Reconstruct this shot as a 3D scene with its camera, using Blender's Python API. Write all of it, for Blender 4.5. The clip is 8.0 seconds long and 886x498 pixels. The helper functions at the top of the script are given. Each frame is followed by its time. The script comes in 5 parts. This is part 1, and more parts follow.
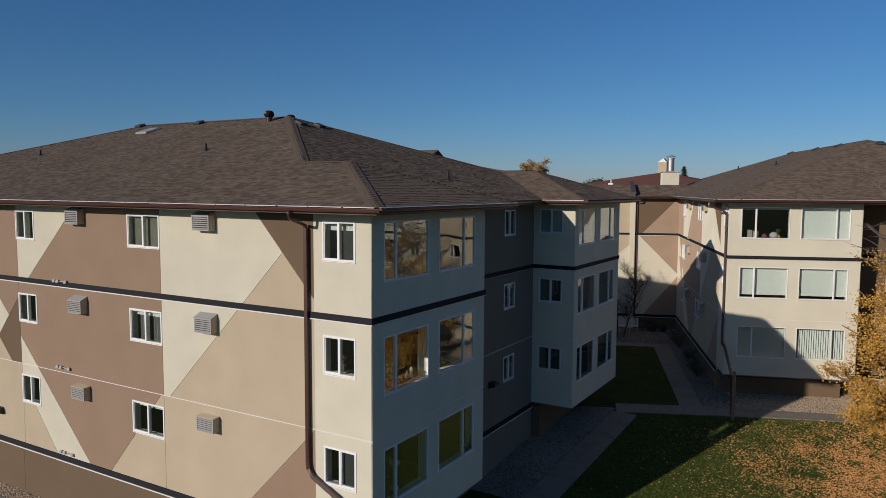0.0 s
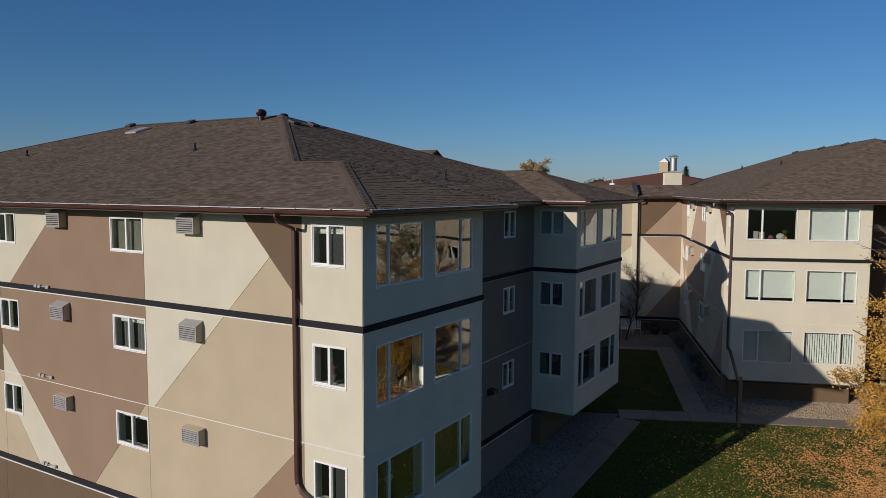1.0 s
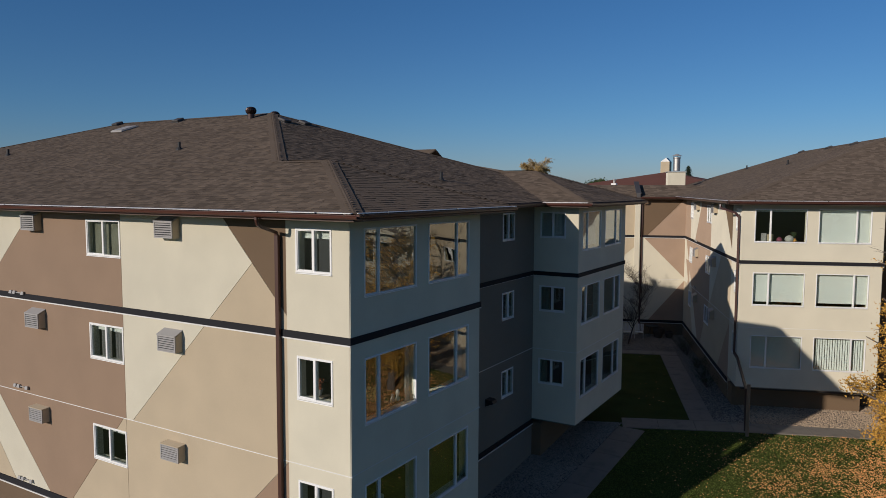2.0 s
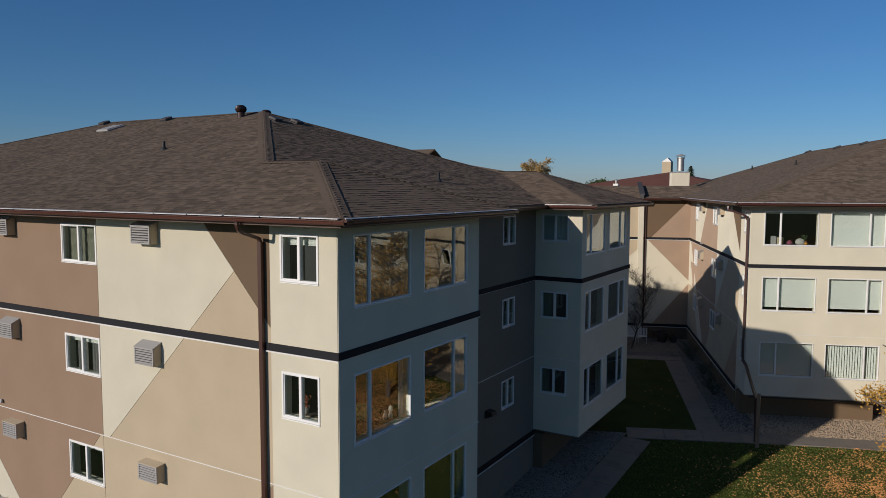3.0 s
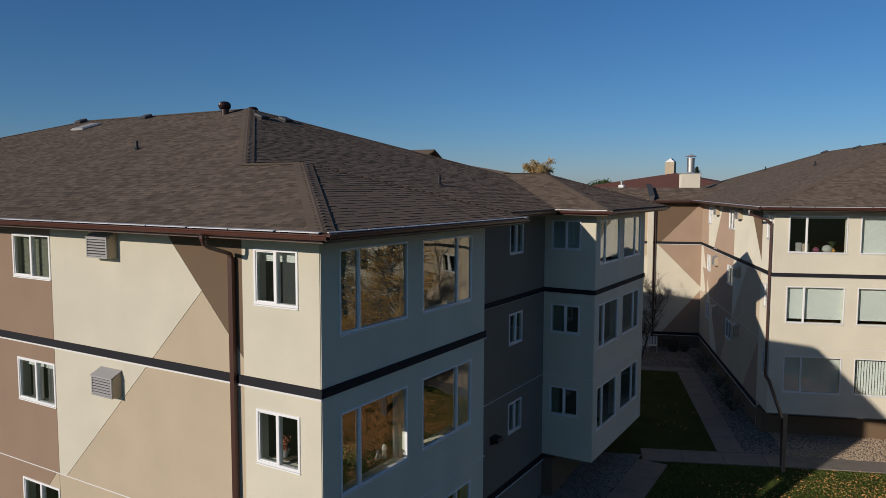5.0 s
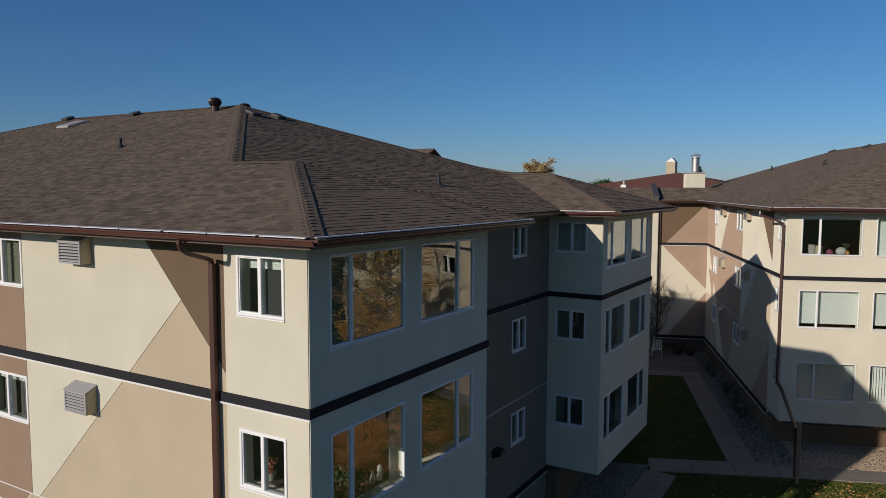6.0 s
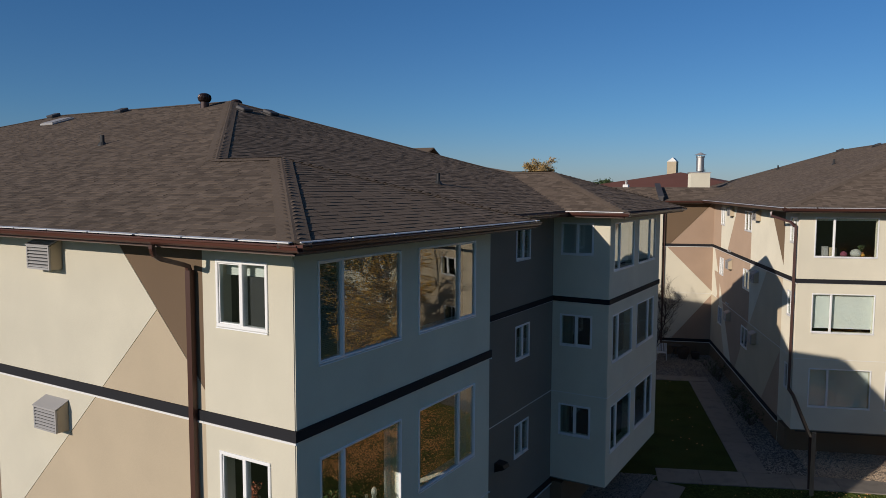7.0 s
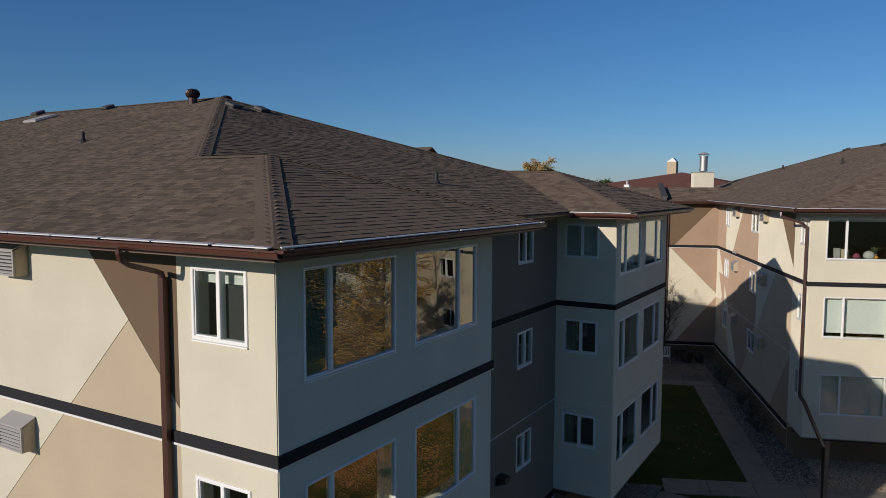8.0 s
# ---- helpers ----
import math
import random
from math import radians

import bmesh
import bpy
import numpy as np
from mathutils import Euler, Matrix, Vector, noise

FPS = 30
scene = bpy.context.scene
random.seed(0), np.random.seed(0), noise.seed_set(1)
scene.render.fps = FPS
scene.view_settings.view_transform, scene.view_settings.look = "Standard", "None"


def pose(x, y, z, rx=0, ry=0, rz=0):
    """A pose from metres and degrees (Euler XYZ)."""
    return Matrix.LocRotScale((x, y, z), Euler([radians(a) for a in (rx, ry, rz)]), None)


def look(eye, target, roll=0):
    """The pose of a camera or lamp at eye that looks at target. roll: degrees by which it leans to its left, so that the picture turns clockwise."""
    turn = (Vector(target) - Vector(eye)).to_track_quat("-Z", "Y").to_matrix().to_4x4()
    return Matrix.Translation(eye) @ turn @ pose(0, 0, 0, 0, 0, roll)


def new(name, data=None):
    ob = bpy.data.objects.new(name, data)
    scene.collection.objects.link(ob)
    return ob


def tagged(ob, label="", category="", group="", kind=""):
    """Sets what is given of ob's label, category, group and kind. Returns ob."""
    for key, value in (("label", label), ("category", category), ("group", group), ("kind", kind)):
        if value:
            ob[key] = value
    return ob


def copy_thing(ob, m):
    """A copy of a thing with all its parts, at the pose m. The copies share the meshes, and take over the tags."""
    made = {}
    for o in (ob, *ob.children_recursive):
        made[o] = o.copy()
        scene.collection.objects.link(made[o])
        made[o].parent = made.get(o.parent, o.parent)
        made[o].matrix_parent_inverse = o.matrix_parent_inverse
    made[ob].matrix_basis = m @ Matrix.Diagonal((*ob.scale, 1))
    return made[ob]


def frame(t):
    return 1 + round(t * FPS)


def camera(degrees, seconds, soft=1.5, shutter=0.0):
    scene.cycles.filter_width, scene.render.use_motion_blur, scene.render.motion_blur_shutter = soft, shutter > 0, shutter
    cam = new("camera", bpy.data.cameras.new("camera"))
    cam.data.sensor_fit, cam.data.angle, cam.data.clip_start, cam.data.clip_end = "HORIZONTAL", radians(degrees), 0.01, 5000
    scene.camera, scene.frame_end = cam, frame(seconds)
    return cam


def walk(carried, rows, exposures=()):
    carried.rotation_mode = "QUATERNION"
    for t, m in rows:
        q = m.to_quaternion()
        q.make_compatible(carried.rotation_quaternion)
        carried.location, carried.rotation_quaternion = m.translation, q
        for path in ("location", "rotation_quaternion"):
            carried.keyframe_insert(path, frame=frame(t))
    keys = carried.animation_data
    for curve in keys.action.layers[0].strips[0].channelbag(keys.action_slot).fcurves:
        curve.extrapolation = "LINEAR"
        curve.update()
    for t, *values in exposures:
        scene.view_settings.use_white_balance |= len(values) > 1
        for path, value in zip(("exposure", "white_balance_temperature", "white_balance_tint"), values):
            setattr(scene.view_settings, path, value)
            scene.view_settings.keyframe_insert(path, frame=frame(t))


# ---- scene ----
cam = camera(63.3, 8.0, 0.5)
PATH = [
    (0, (9.717, -13.209, 9.616), (8.702, -11.494, 9.448), 0.3),
    (0.5, (9.599, -12.871, 9.625), (8.582, -11.157, 9.456), 0.3),
    (1, (9.396, -12.415, 9.628), (8.379, -10.701, 9.461), 0.2),
    (1.5, (9.191, -11.923, 9.644), (8.173, -10.209, 9.476), 0.2),
    (3, (8.499, -10.44, 9.724), (7.48, -8.727, 9.556), 0.2),
    (3.5, (8.229, -9.987, 9.74), (7.21, -8.274, 9.572), 0.2),
    (4, (7.942, -9.546, 9.769), (6.922, -7.833, 9.601), 0.2),
    (4.5, (7.672, -9.109, 9.809), (6.653, -7.397, 9.642), 0.2),
    (6, (6.895, -7.812, 9.84), (5.877, -6.099, 9.672), 0.2),
    (6.5, (6.625, -7.383, 9.838), (5.608, -5.67, 9.67), 0.2),
    (7, (6.389, -6.97, 9.828), (5.372, -5.256, 9.66), 0.2),
    (7.5, (6.135, -6.551, 9.819), (5.12, -4.835, 9.651), 0.2),
    (8, (5.925, -6.178, 9.809), (4.911, -4.462, 9.642), 0.2),
]
walk(cam, [(t, look(eye, target, roll)) for t, eye, target, roll in PATH],
     [(0, -0.02), (3.5, 0.0), (6, 0.06), (8, 0.12)])

# ---- light ----
SUN = Vector((0.32, 1.0, -0.342)).normalized()
world = bpy.data.worlds.new("sky")
scene.world = world
world.use_nodes = True
wn = world.node_tree.nodes
sky = wn.new("ShaderNodeTexSky")
sky.sky_type, sky.sun_disc = "NISHITA", False
sky.sun_elevation = math.asin(-SUN.z)
sky.sun_rotation = math.atan2(-SUN.x, -SUN.y)
sky.altitude, sky.air_density, sky.dust_density, sky.ozone_density = 1500, 1.0, 0.9, 6.0
wn["Background"].inputs["Strength"].default_value = 0.074
tone = wn.new("ShaderNodeHueSaturation")
tone.inputs["Saturation"].default_value = 1.03
world.node_tree.links.new(sky.outputs[0], tone.inputs["Color"])
clean = wn.new("ShaderNodeMix")
clean.data_type, clean.blend_type = "RGBA", "MULTIPLY"
clean.inputs[0].default_value = 1.0
where, height, haze = wn.new("ShaderNodeTexCoord"), wn.new("ShaderNodeSeparateXYZ"), wn.new("ShaderNodeValToRGB")
world.node_tree.links.new(where.outputs["Generated"], height.inputs[0])
world.node_tree.links.new(height.outputs["Z"], haze.inputs[0])
haze.color_ramp.interpolation = "EASE"
for spot, tint in ((0.0, (0.90, 0.865, 0.93)), (0.12, (0.785, 0.91, 0.955)), (0.27, (0.73, 0.93, 1.0)), (0.62, (1.16, 1.06, 1.0)), (1.0, (1.26, 1.14, 1.06))):
    stop = haze.color_ramp.elements[0] if spot == 0 else haze.color_ramp.elements[-1] if spot == 1 else haze.color_ramp.elements.new(spot)
    stop.color = (*tint, 1)
world.node_tree.links.new(haze.outputs[0], clean.inputs[7])
world.node_tree.links.new(tone.outputs[0], clean.inputs[6])
world.node_tree.links.new(clean.outputs[2], wn["Background"].inputs["Color"])
lamp = bpy.data.lights.new("sun", "SUN")
lamp.energy, lamp.angle, lamp.color = 3.6, radians(0.53), (1.0, 0.895, 0.80)
new("sun", lamp).matrix_world = look(-SUN * 60, (0, 0, 0))


# ---- materials ----
def material(name, color, rough=0.8, metal=0.0, vary=0.12, scale=6.0, fine=120.0, bump=0.15, dist=0.004, island=0.0, spec=0.5, stretch=(1, 1, 1), rnd=0.0, matt=0.0):
    m = bpy.data.materials.new(name)
    m.use_nodes = True
    nt = m.node_tree
    n, l = nt.nodes, nt.links
    b = n["Principled BSDF"]
    b.inputs["Roughness"].default_value, b.inputs["Metallic"].default_value = rough, metal
    b.inputs["Specular IOR Level"].default_value = spec
    b.inputs["Diffuse Roughness"].default_value = matt
    geo = n.new("ShaderNodeNewGeometry")
    mp = n.new("ShaderNodeMapping")
    mp.inputs["Scale"].default_value = stretch
    l.new(geo.outputs["Position"], mp.inputs[0])
    big, small = n.new("ShaderNodeTexNoise"), n.new("ShaderNodeTexNoise")
    for tex, s, det in ((big, scale * 0.1, 5), (small, fine, 2)):
        tex.inputs["Scale"].default_value, tex.inputs["Detail"].default_value = s, det
        l.new(mp.outputs[0], tex.inputs["Vector"])
    add = n.new("ShaderNodeMath")
    add.operation = "ADD"
    l.new(big.outputs["Fac"], add.inputs[0])
    l.new(small.outputs["Fac"], add.inputs[1])
    last = add.outputs[0]
    lo, hi = 0.6, 1.4
    if island or rnd:
        mul = n.new("ShaderNodeMath")
        mul.operation = "MULTIPLY_ADD"
        if island:
            l.new(geo.outputs["Random Per Island"], mul.inputs[0])
        else:
            l.new(n.new("ShaderNodeObjectInfo").outputs["Random"], mul.inputs[0])
        mul.inputs[1].default_value = island or rnd
        l.new(last, mul.inputs[2])
        last, hi = mul.outputs[0], hi + (island or rnd)
    rng = n.new("ShaderNodeMapRange")
    rng.inputs[1].default_value, rng.inputs[2].default_value = lo, hi
    rng.inputs[3].default_value, rng.inputs[4].default_value = 1 - vary, 1 + vary
    l.new(last, rng.inputs[0])
    mix = n.new("ShaderNodeMix")
    mix.data_type, mix.blend_type = "RGBA", "MULTIPLY"
    mix.inputs[0].default_value = 1
    mix.inputs[6].default_value = (*color, 1)
    comb = n.new("ShaderNodeCombineColor")
    for i in range(3):
        l.new(rng.outputs[0], comb.inputs[i])
    l.new(comb.outputs[0], mix.inputs[7])
    l.new(mix.outputs[2], b.inputs["Base Color"])
    if bump:
        bp = n.new("ShaderNodeBump")
        bp.inputs["Strength"].default_value, bp.inputs["Distance"].default_value = bump, dist
        l.new(small.outputs["Fac"], bp.inputs["Height"])
        l.new(bp.outputs[0], b.inputs["Normal"])
    return m


def two_tone(m, color, scale, lo, hi, detail=4):
    """Mixes a second colour into a material by a noise of its own."""
    nt = m.node_tree
    n, l = nt.nodes, nt.links
    b = n["Principled BSDF"]
    src = b.inputs["Base Color"].links[0].from_socket
    tex, ramp, mix = n.new("ShaderNodeTexNoise"), n.new("ShaderNodeMapRange"), n.new("ShaderNodeMix")
    geo = n.new("ShaderNodeNewGeometry")
    l.new(geo.outputs["Position"], tex.inputs["Vector"])
    tex.inputs["Scale"].default_value, tex.inputs["Detail"].default_value = scale, detail
    ramp.inputs[1].default_value, ramp.inputs[2].default_value = lo, hi
    l.new(tex.outputs["Fac"], ramp.inputs[0])
    mix.data_type = "RGBA"
    l.new(ramp.outputs[0], mix.inputs[0])
    l.new(src, mix.inputs[6])
    mix.inputs[7].default_value = (*color, 1)
    l.new(mix.outputs[2], b.inputs["Base Color"])
    return m


def glass_material(name, tint=(0.9, 0.95, 0.93), wave=0.35, scale=1.3, low=0.12):
    m = bpy.data.materials.new(name)
    m.use_nodes = True
    nt = m.node_tree
    n, l = nt.nodes, nt.links
    n.remove(n["Principled BSDF"])
    clear, gloss, mix = n.new("ShaderNodeBsdfTransparent"), n.new("ShaderNodeBsdfGlossy"), n.new("ShaderNodeMixShader")
    face, power, level = n.new("ShaderNodeLayerWeight"), n.new("ShaderNodeMath"), n.new("ShaderNodeMapRange")
    face.inputs["Blend"].default_value = 0.5
    power.operation = "POWER"
    power.inputs[1].default_value = 3.5
    level.inputs[3].default_value, level.inputs[4].default_value = low, 0.9
    l.new(face.outputs["Facing"], power.inputs[0])
    l.new(power.outputs[0], level.inputs[0])
    clear.inputs["Color"].default_value = (*tint, 1)
    gloss.inputs["Roughness"].default_value = 0.0
    geo, tex, bp = n.new("ShaderNodeNewGeometry"), n.new("ShaderNodeTexNoise"), n.new("ShaderNodeBump")
    tex.inputs["Scale"].default_value, tex.inputs["Detail"].default_value = scale, 0.5
    bp.inputs["Strength"].default_value, bp.inputs["Distance"].default_value = wave, 0.01
    l.new(geo.outputs["Position"], tex.inputs["Vector"])
    l.new(tex.outputs["Fac"], bp.inputs["Height"])
    l.new(bp.outputs[0], gloss.inputs["Normal"])
    l.new(level.outputs[0], mix.inputs[0])
    l.new(clear.outputs[0], mix.inputs[1])
    l.new(gloss.outputs[0], mix.inputs[2])
    l.new(mix.outputs[0], n["Material Output"].inputs["Surface"])
    return m


def let_through(m, share):
    """Thin cloth: part of the light passes through and scatters."""
    n, l = m.node_tree.nodes, m.node_tree.links
    thin, mix = n.new("ShaderNodeBsdfTranslucent"), n.new("ShaderNodeMixShader")
    thin.inputs["Color"].default_value = (0.72, 0.69, 0.6, 1)
    mix.inputs[0].default_value = share
    l.new(n["Principled BSDF"].outputs[0], mix.inputs[1])
    l.new(thin.outputs[0], mix.inputs[2])
    l.new(mix.outputs[0], n["Material Output"].inputs["Surface"])


CREAM = material("cream stucco", (0.655, 0.613, 0.488), 0.9, vary=0.1, scale=9, fine=90, bump=0.25, matt=0.6)
TAN = material("tan stucco", (0.525, 0.435, 0.303), 0.9, vary=0.1, scale=9, fine=90, bump=0.25, matt=0.6)
BROWN = material("brown stucco", (0.325, 0.222, 0.148), 0.9, vary=0.1, scale=9, fine=90, bump=0.25, matt=0.6)
DARK = material("dark brown stucco", (0.165, 0.109, 0.063), 0.9, vary=0.1, fine=90, bump=0.25, matt=0.6)
CLAY = material("clay stucco", (0.40, 0.285, 0.20), 0.9, vary=0.1, scale=9, fine=90, bump=0.25, matt=0.6)
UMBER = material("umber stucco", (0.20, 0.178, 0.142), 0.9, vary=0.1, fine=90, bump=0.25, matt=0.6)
BAND = material("charcoal trim", (0.019, 0.019, 0.022), 0.8, vary=0.1, bump=0.1, spec=0.2)
WHITE = material("white vinyl", (0.78, 0.78, 0.76), 0.4, vary=0.04, bump=0.0)
FLASH = material("white flashing", (0.7, 0.69, 0.66), 0.5, vary=0.06, bump=0.0)
GUTTER = material("brown painted metal", (0.078, 0.027, 0.018), 0.4, vary=0.15, bump=0.05, spec=0.5)
PIPE = material("dark brown pipe paint", (0.058, 0.023, 0.016), 0.4, vary=0.15, bump=0.05)
GUARD = material("bare aluminium strip", (0.72, 0.71, 0.69), 0.4, 0.2, vary=0.15, scale=30, bump=0.0)
SOFFIT = material("brown vented soffit", (0.12, 0.085, 0.065), 0.7, vary=0.1, bump=0.0)
SHINGLE = material("brown asphalt shingle", (0.115, 0.088, 0.067), 0.95, vary=0.46, scale=7, fine=30, bump=0.5, dist=0.006, island=1.5, spec=0.15, matt=0.45)
RED_SHINGLE = material("red brown shingle", (0.17, 0.075, 0.055), 0.95, vary=0.2, fine=30, bump=0.3, island=0.6, spec=0.15)
ROOFING = material("roof underlay", (0.07, 0.056, 0.05), 0.95, vary=0.2, spec=0.15)
GREY = material("grey painted metal", (0.34, 0.33, 0.32), 0.5, 0.0, vary=0.08, bump=0.05)
STEEL = material("galvanised steel", (0.5, 0.48, 0.45), 0.55, 1.0, vary=0.15, scale=20, bump=0.05)
RUST = material("dark brown turbine metal", (0.045, 0.024, 0.02), 0.4, 0.4, vary=0.2, bump=0.05)
BLACK = material("black rubber", (0.02, 0.02, 0.02), 0.6, vary=0.1, bump=0.0)
CONCRETE = two_tone(material("concrete", (0.215, 0.19, 0.158), 0.9, vary=0.14, scale=8, fine=60, bump=0.3, rnd=0.4), (0.165, 0.147, 0.124), 2.2, 0.5, 0.72)
# One gravel in two tones: shade put into the dark copy, sun into the light.
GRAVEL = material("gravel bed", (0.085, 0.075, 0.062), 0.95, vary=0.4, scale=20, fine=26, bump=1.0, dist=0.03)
SUNLIT_BED = material("pale gravel bed", (0.2, 0.165, 0.125), 0.95, vary=0.4, scale=20, fine=26, bump=1.0, dist=0.03)
# Lighter copy of the stone: sunlight is put into its colour.
SUNLIT_STONE = material("pale tan stone", (0.40, 0.305, 0.21), 0.9, vary=0.45, fine=40, bump=0.3, island=0.9)
DARK_WOOD = material("dark stained wood", (0.07, 0.05, 0.038), 0.8, vary=0.25, scale=20, fine=30, bump=0.3)
LEAF_O = material("brown gold leaf", (0.24, 0.145, 0.055), 0.8, vary=0.5, fine=4, bump=0.0, island=0.9, spec=0.2)
# Darker copy of the stone for shaded beds: the shade is in its colour.
SHADED_STONE = material("loose stone", (0.25, 0.215, 0.175), 0.9, vary=0.6, fine=40, bump=0.3, island=0.9)
GRASS = two_tone(material("lawn", (0.043, 0.060, 0.012), 0.95, vary=0.42, scale=9, fine=45, bump=1.0, dist=0.03, spec=0.1), (0.056, 0.066, 0.014), 0.7, 0.45, 0.7, 6)
BLADE = material("grass blade", (0.125, 0.165, 0.035), 0.85, vary=0.35, fine=10, bump=0.0, island=0.8, spec=0.2)
LEAF_Y = material("yellow leaf", (0.50, 0.28, 0.05), 0.7, vary=0.65, fine=4, bump=0.0, island=0.9, spec=0.3)
LEAF_P = material("pale gold leaf", (0.36, 0.245, 0.10), 0.8, vary=0.5, fine=4, bump=0.0, island=0.9, spec=0.2)
LEAF_F = material("fallen leaf", (0.82, 0.43, 0.16), 0.8, vary=0.3, fine=4, bump=0.0, island=0.9, spec=0.2)
LEAF_G = material("dark green leaf", (0.05, 0.075, 0.028), 0.8, vary=0.4, fine=4, bump=0.0, island=0.9, spec=0.2)
NEEDLE = material("spruce needle", (0.028, 0.05, 0.026), 0.85, vary=0.4, fine=5, bump=0.0, island=0.8)
BARK = material("bark", (0.16, 0.125, 0.1), 0.95, vary=0.35, fine=30, bump=0.6, dist=0.01)
TWIG = material("dry twig", (0.075, 0.055, 0.045), 0.95, vary=0.3, bump=0.0)
# Cloth of the backdrops added behind the corner windows to block sun.
BACKDROP = material("dark window screen", (0.03, 0.03, 0.033), 0.9, vary=0.1, bump=0.0)
MESH = material("grey insect mesh", (0.05, 0.05, 0.052), 0.95, vary=0.15, fine=300, bump=0.2, spec=0.1)
VENT = material("dark grey vent metal", (0.075, 0.07, 0.068), 0.6, 0.2, vary=0.15, bump=0.05)
# Room colours near black: the dimness indoors is put into them.
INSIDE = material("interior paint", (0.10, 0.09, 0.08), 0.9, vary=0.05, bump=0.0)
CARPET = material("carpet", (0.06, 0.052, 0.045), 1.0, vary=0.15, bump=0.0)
SHADE = material("pale roller shade", (0.72, 0.74, 0.70), 0.85, vary=0.04, fine=60, bump=0.05)
CURTAIN = material("white curtain", (0.72, 0.72, 0.69), 0.9, vary=0.06, bump=0.0)
VEIL = material("lilac grey curtain", (0.30, 0.29, 0.30), 0.9, vary=0.08, bump=0.0)
for cloth in (CURTAIN, VEIL):
    let_through(cloth, 0.45)
DRAPE = material("olive blind", (0.24, 0.235, 0.18), 0.8, vary=0.06, bump=0.0)
TERRACOTTA = material("terracotta", (0.35, 0.15, 0.08), 0.8, vary=0.15, bump=0.1)
WOOD = material("weathered wood", (0.24, 0.16, 0.1), 0.8, vary=0.25, scale=20, fine=30, bump=0.3, stretch=(1, 1, 0.1))
GLASS = glass_material("window glass")
LENS = material("lamp lens", (0.55, 0.55, 0.5), 0.2, vary=0.05, bump=0.0)
FLOWER = material("dried flower", (0.35, 0.1, 0.05), 0.8, vary=0.3, bump=0.0, island=0.6)
PINK = material("pink cloth", (0.22, 0.05, 0.09), 0.8, vary=0.15, bump=0.0)
ORANGE = material("yellow cloth", (0.6, 0.3, 0.05), 0.8, vary=0.15, bump=0.0)


# ---- mesh tools ----
class Geo:
    """Vertices and faces gathered for one mesh."""

    def __init__(self):
        self.v, self.f = [], []

    def add(self, verts, faces):
        k = len(self.v)
        self.v += [tuple(p) for p in verts]
        self.f += [tuple(i + k for i in f) for f in faces]
        return self

    def hexa(self, p):
        """Eight corners: four below, four above."""
        return self.add(p, [(3, 2, 1, 0), (4, 5, 6, 7), (0, 1, 5, 4), (1, 2, 6, 5), (2, 3, 7, 6), (3, 0, 4, 7)])

    def box(self, W, u0, u1, o0, o1, z0, z1):
        return self.hexa([W(u0, o0, z0), W(u1, o0, z0), W(u1, o1, z0), W(u0, o1, z0), W(u0, o0, z1), W(u1, o0, z1), W(u1, o1, z1), W(u0, o1, z1)])

    def prism(self, low, high):
        """Two outlines of equal count, capped and joined."""
        n = len(low)
        return self.add(list(low) + list(high), [tuple(range(n))[::-1], tuple(range(n, 2 * n))] + [(i, (i + 1) % n, n + (i + 1) % n, n + i) for i in range(n)])

    def tube(self, path, radius, sides=8, cap=True):
        """A round or square tube along a path; radius: one, or one a point."""
        path = [Vector(p) for p in path]
        rs = radius if isinstance(radius, (list, tuple)) else [radius] * len(path)
        rings, k = [], len(self.v)
        for i, p in enumerate(path):
            t = (path[min(i + 1, len(path) - 1)] - path[max(i - 1, 0)]).normalized()
            s = t.cross(Vector((0.13, 0.21, 1.0) if abs(t.z) < 0.95 else (1, 0.1, 0))).normalized()
            r = t.cross(s)
            rings += [p + rs[i] * (math.cos(a) * s + math.sin(a) * r) for a in (2 * math.pi * (j + 0.5) / sides for j in range(sides))]
        faces = [(i * sides + j, i * sides + (j + 1) % sides, (i + 1) * sides + (j + 1) % sides, (i + 1) * sides + j) for i in range(len(path) - 1) for j in range(sides)]
        if cap:
            faces += [tuple(range(sides)), tuple(range((len(path) - 1) * sides, len(path) * sides))[::-1]]
        return self.add(rings, faces)

    def lathe(self, base, profile, sides=16):
        """A turned shape about the upright through base, from (radius, height) pairs."""
        base = Vector(base)
        vs = [base + Vector((r * math.cos(2 * math.pi * j / sides), r * math.sin(2 * math.pi * j / sides), h)) for r, h in profile for j in range(sides)]
        n = len(profile)
        faces = [(i * sides + j, i * sides + (j + 1) % sides, (i + 1) * sides + (j + 1) % sides, (i + 1) * sides + j) for i in range(n - 1) for j in range(sides)]
        return self.add(vs, faces + [tuple(range(sides))[::-1], tuple(range((n - 1) * sides, n * sides))])


def part(name, geo, mat, parent=None, label="", tidy=True, smooth=False):
    """Links one mesh, under a thing or a part if one is given."""
    me = bpy.data.meshes.new(name)
    me.from_pydata(geo.v, [], geo.f)
    if tidy:
        bm = bmesh.new()
        bm.from_mesh(me)
        bmesh.ops.recalc_face_normals(bm, faces=bm.faces)
        bm.to_mesh(me)
        bm.free()
    me.materials.append(mat)
    if smooth:
        me.shade_smooth()
    ob = new(name, me)
    if parent:
        ob.parent = parent
        ob.matrix_parent_inverse = Matrix.Translation(-parent.location) if parent.type == "EMPTY" else Matrix.Identity(4)
    return tagged(ob, label)


def thing(name, at, label, category, group="", kind=""):
    ob = new(name)
    ob.location, ob.empty_display_size = at, 0.2
    return tagged(ob, label, category, group, kind)


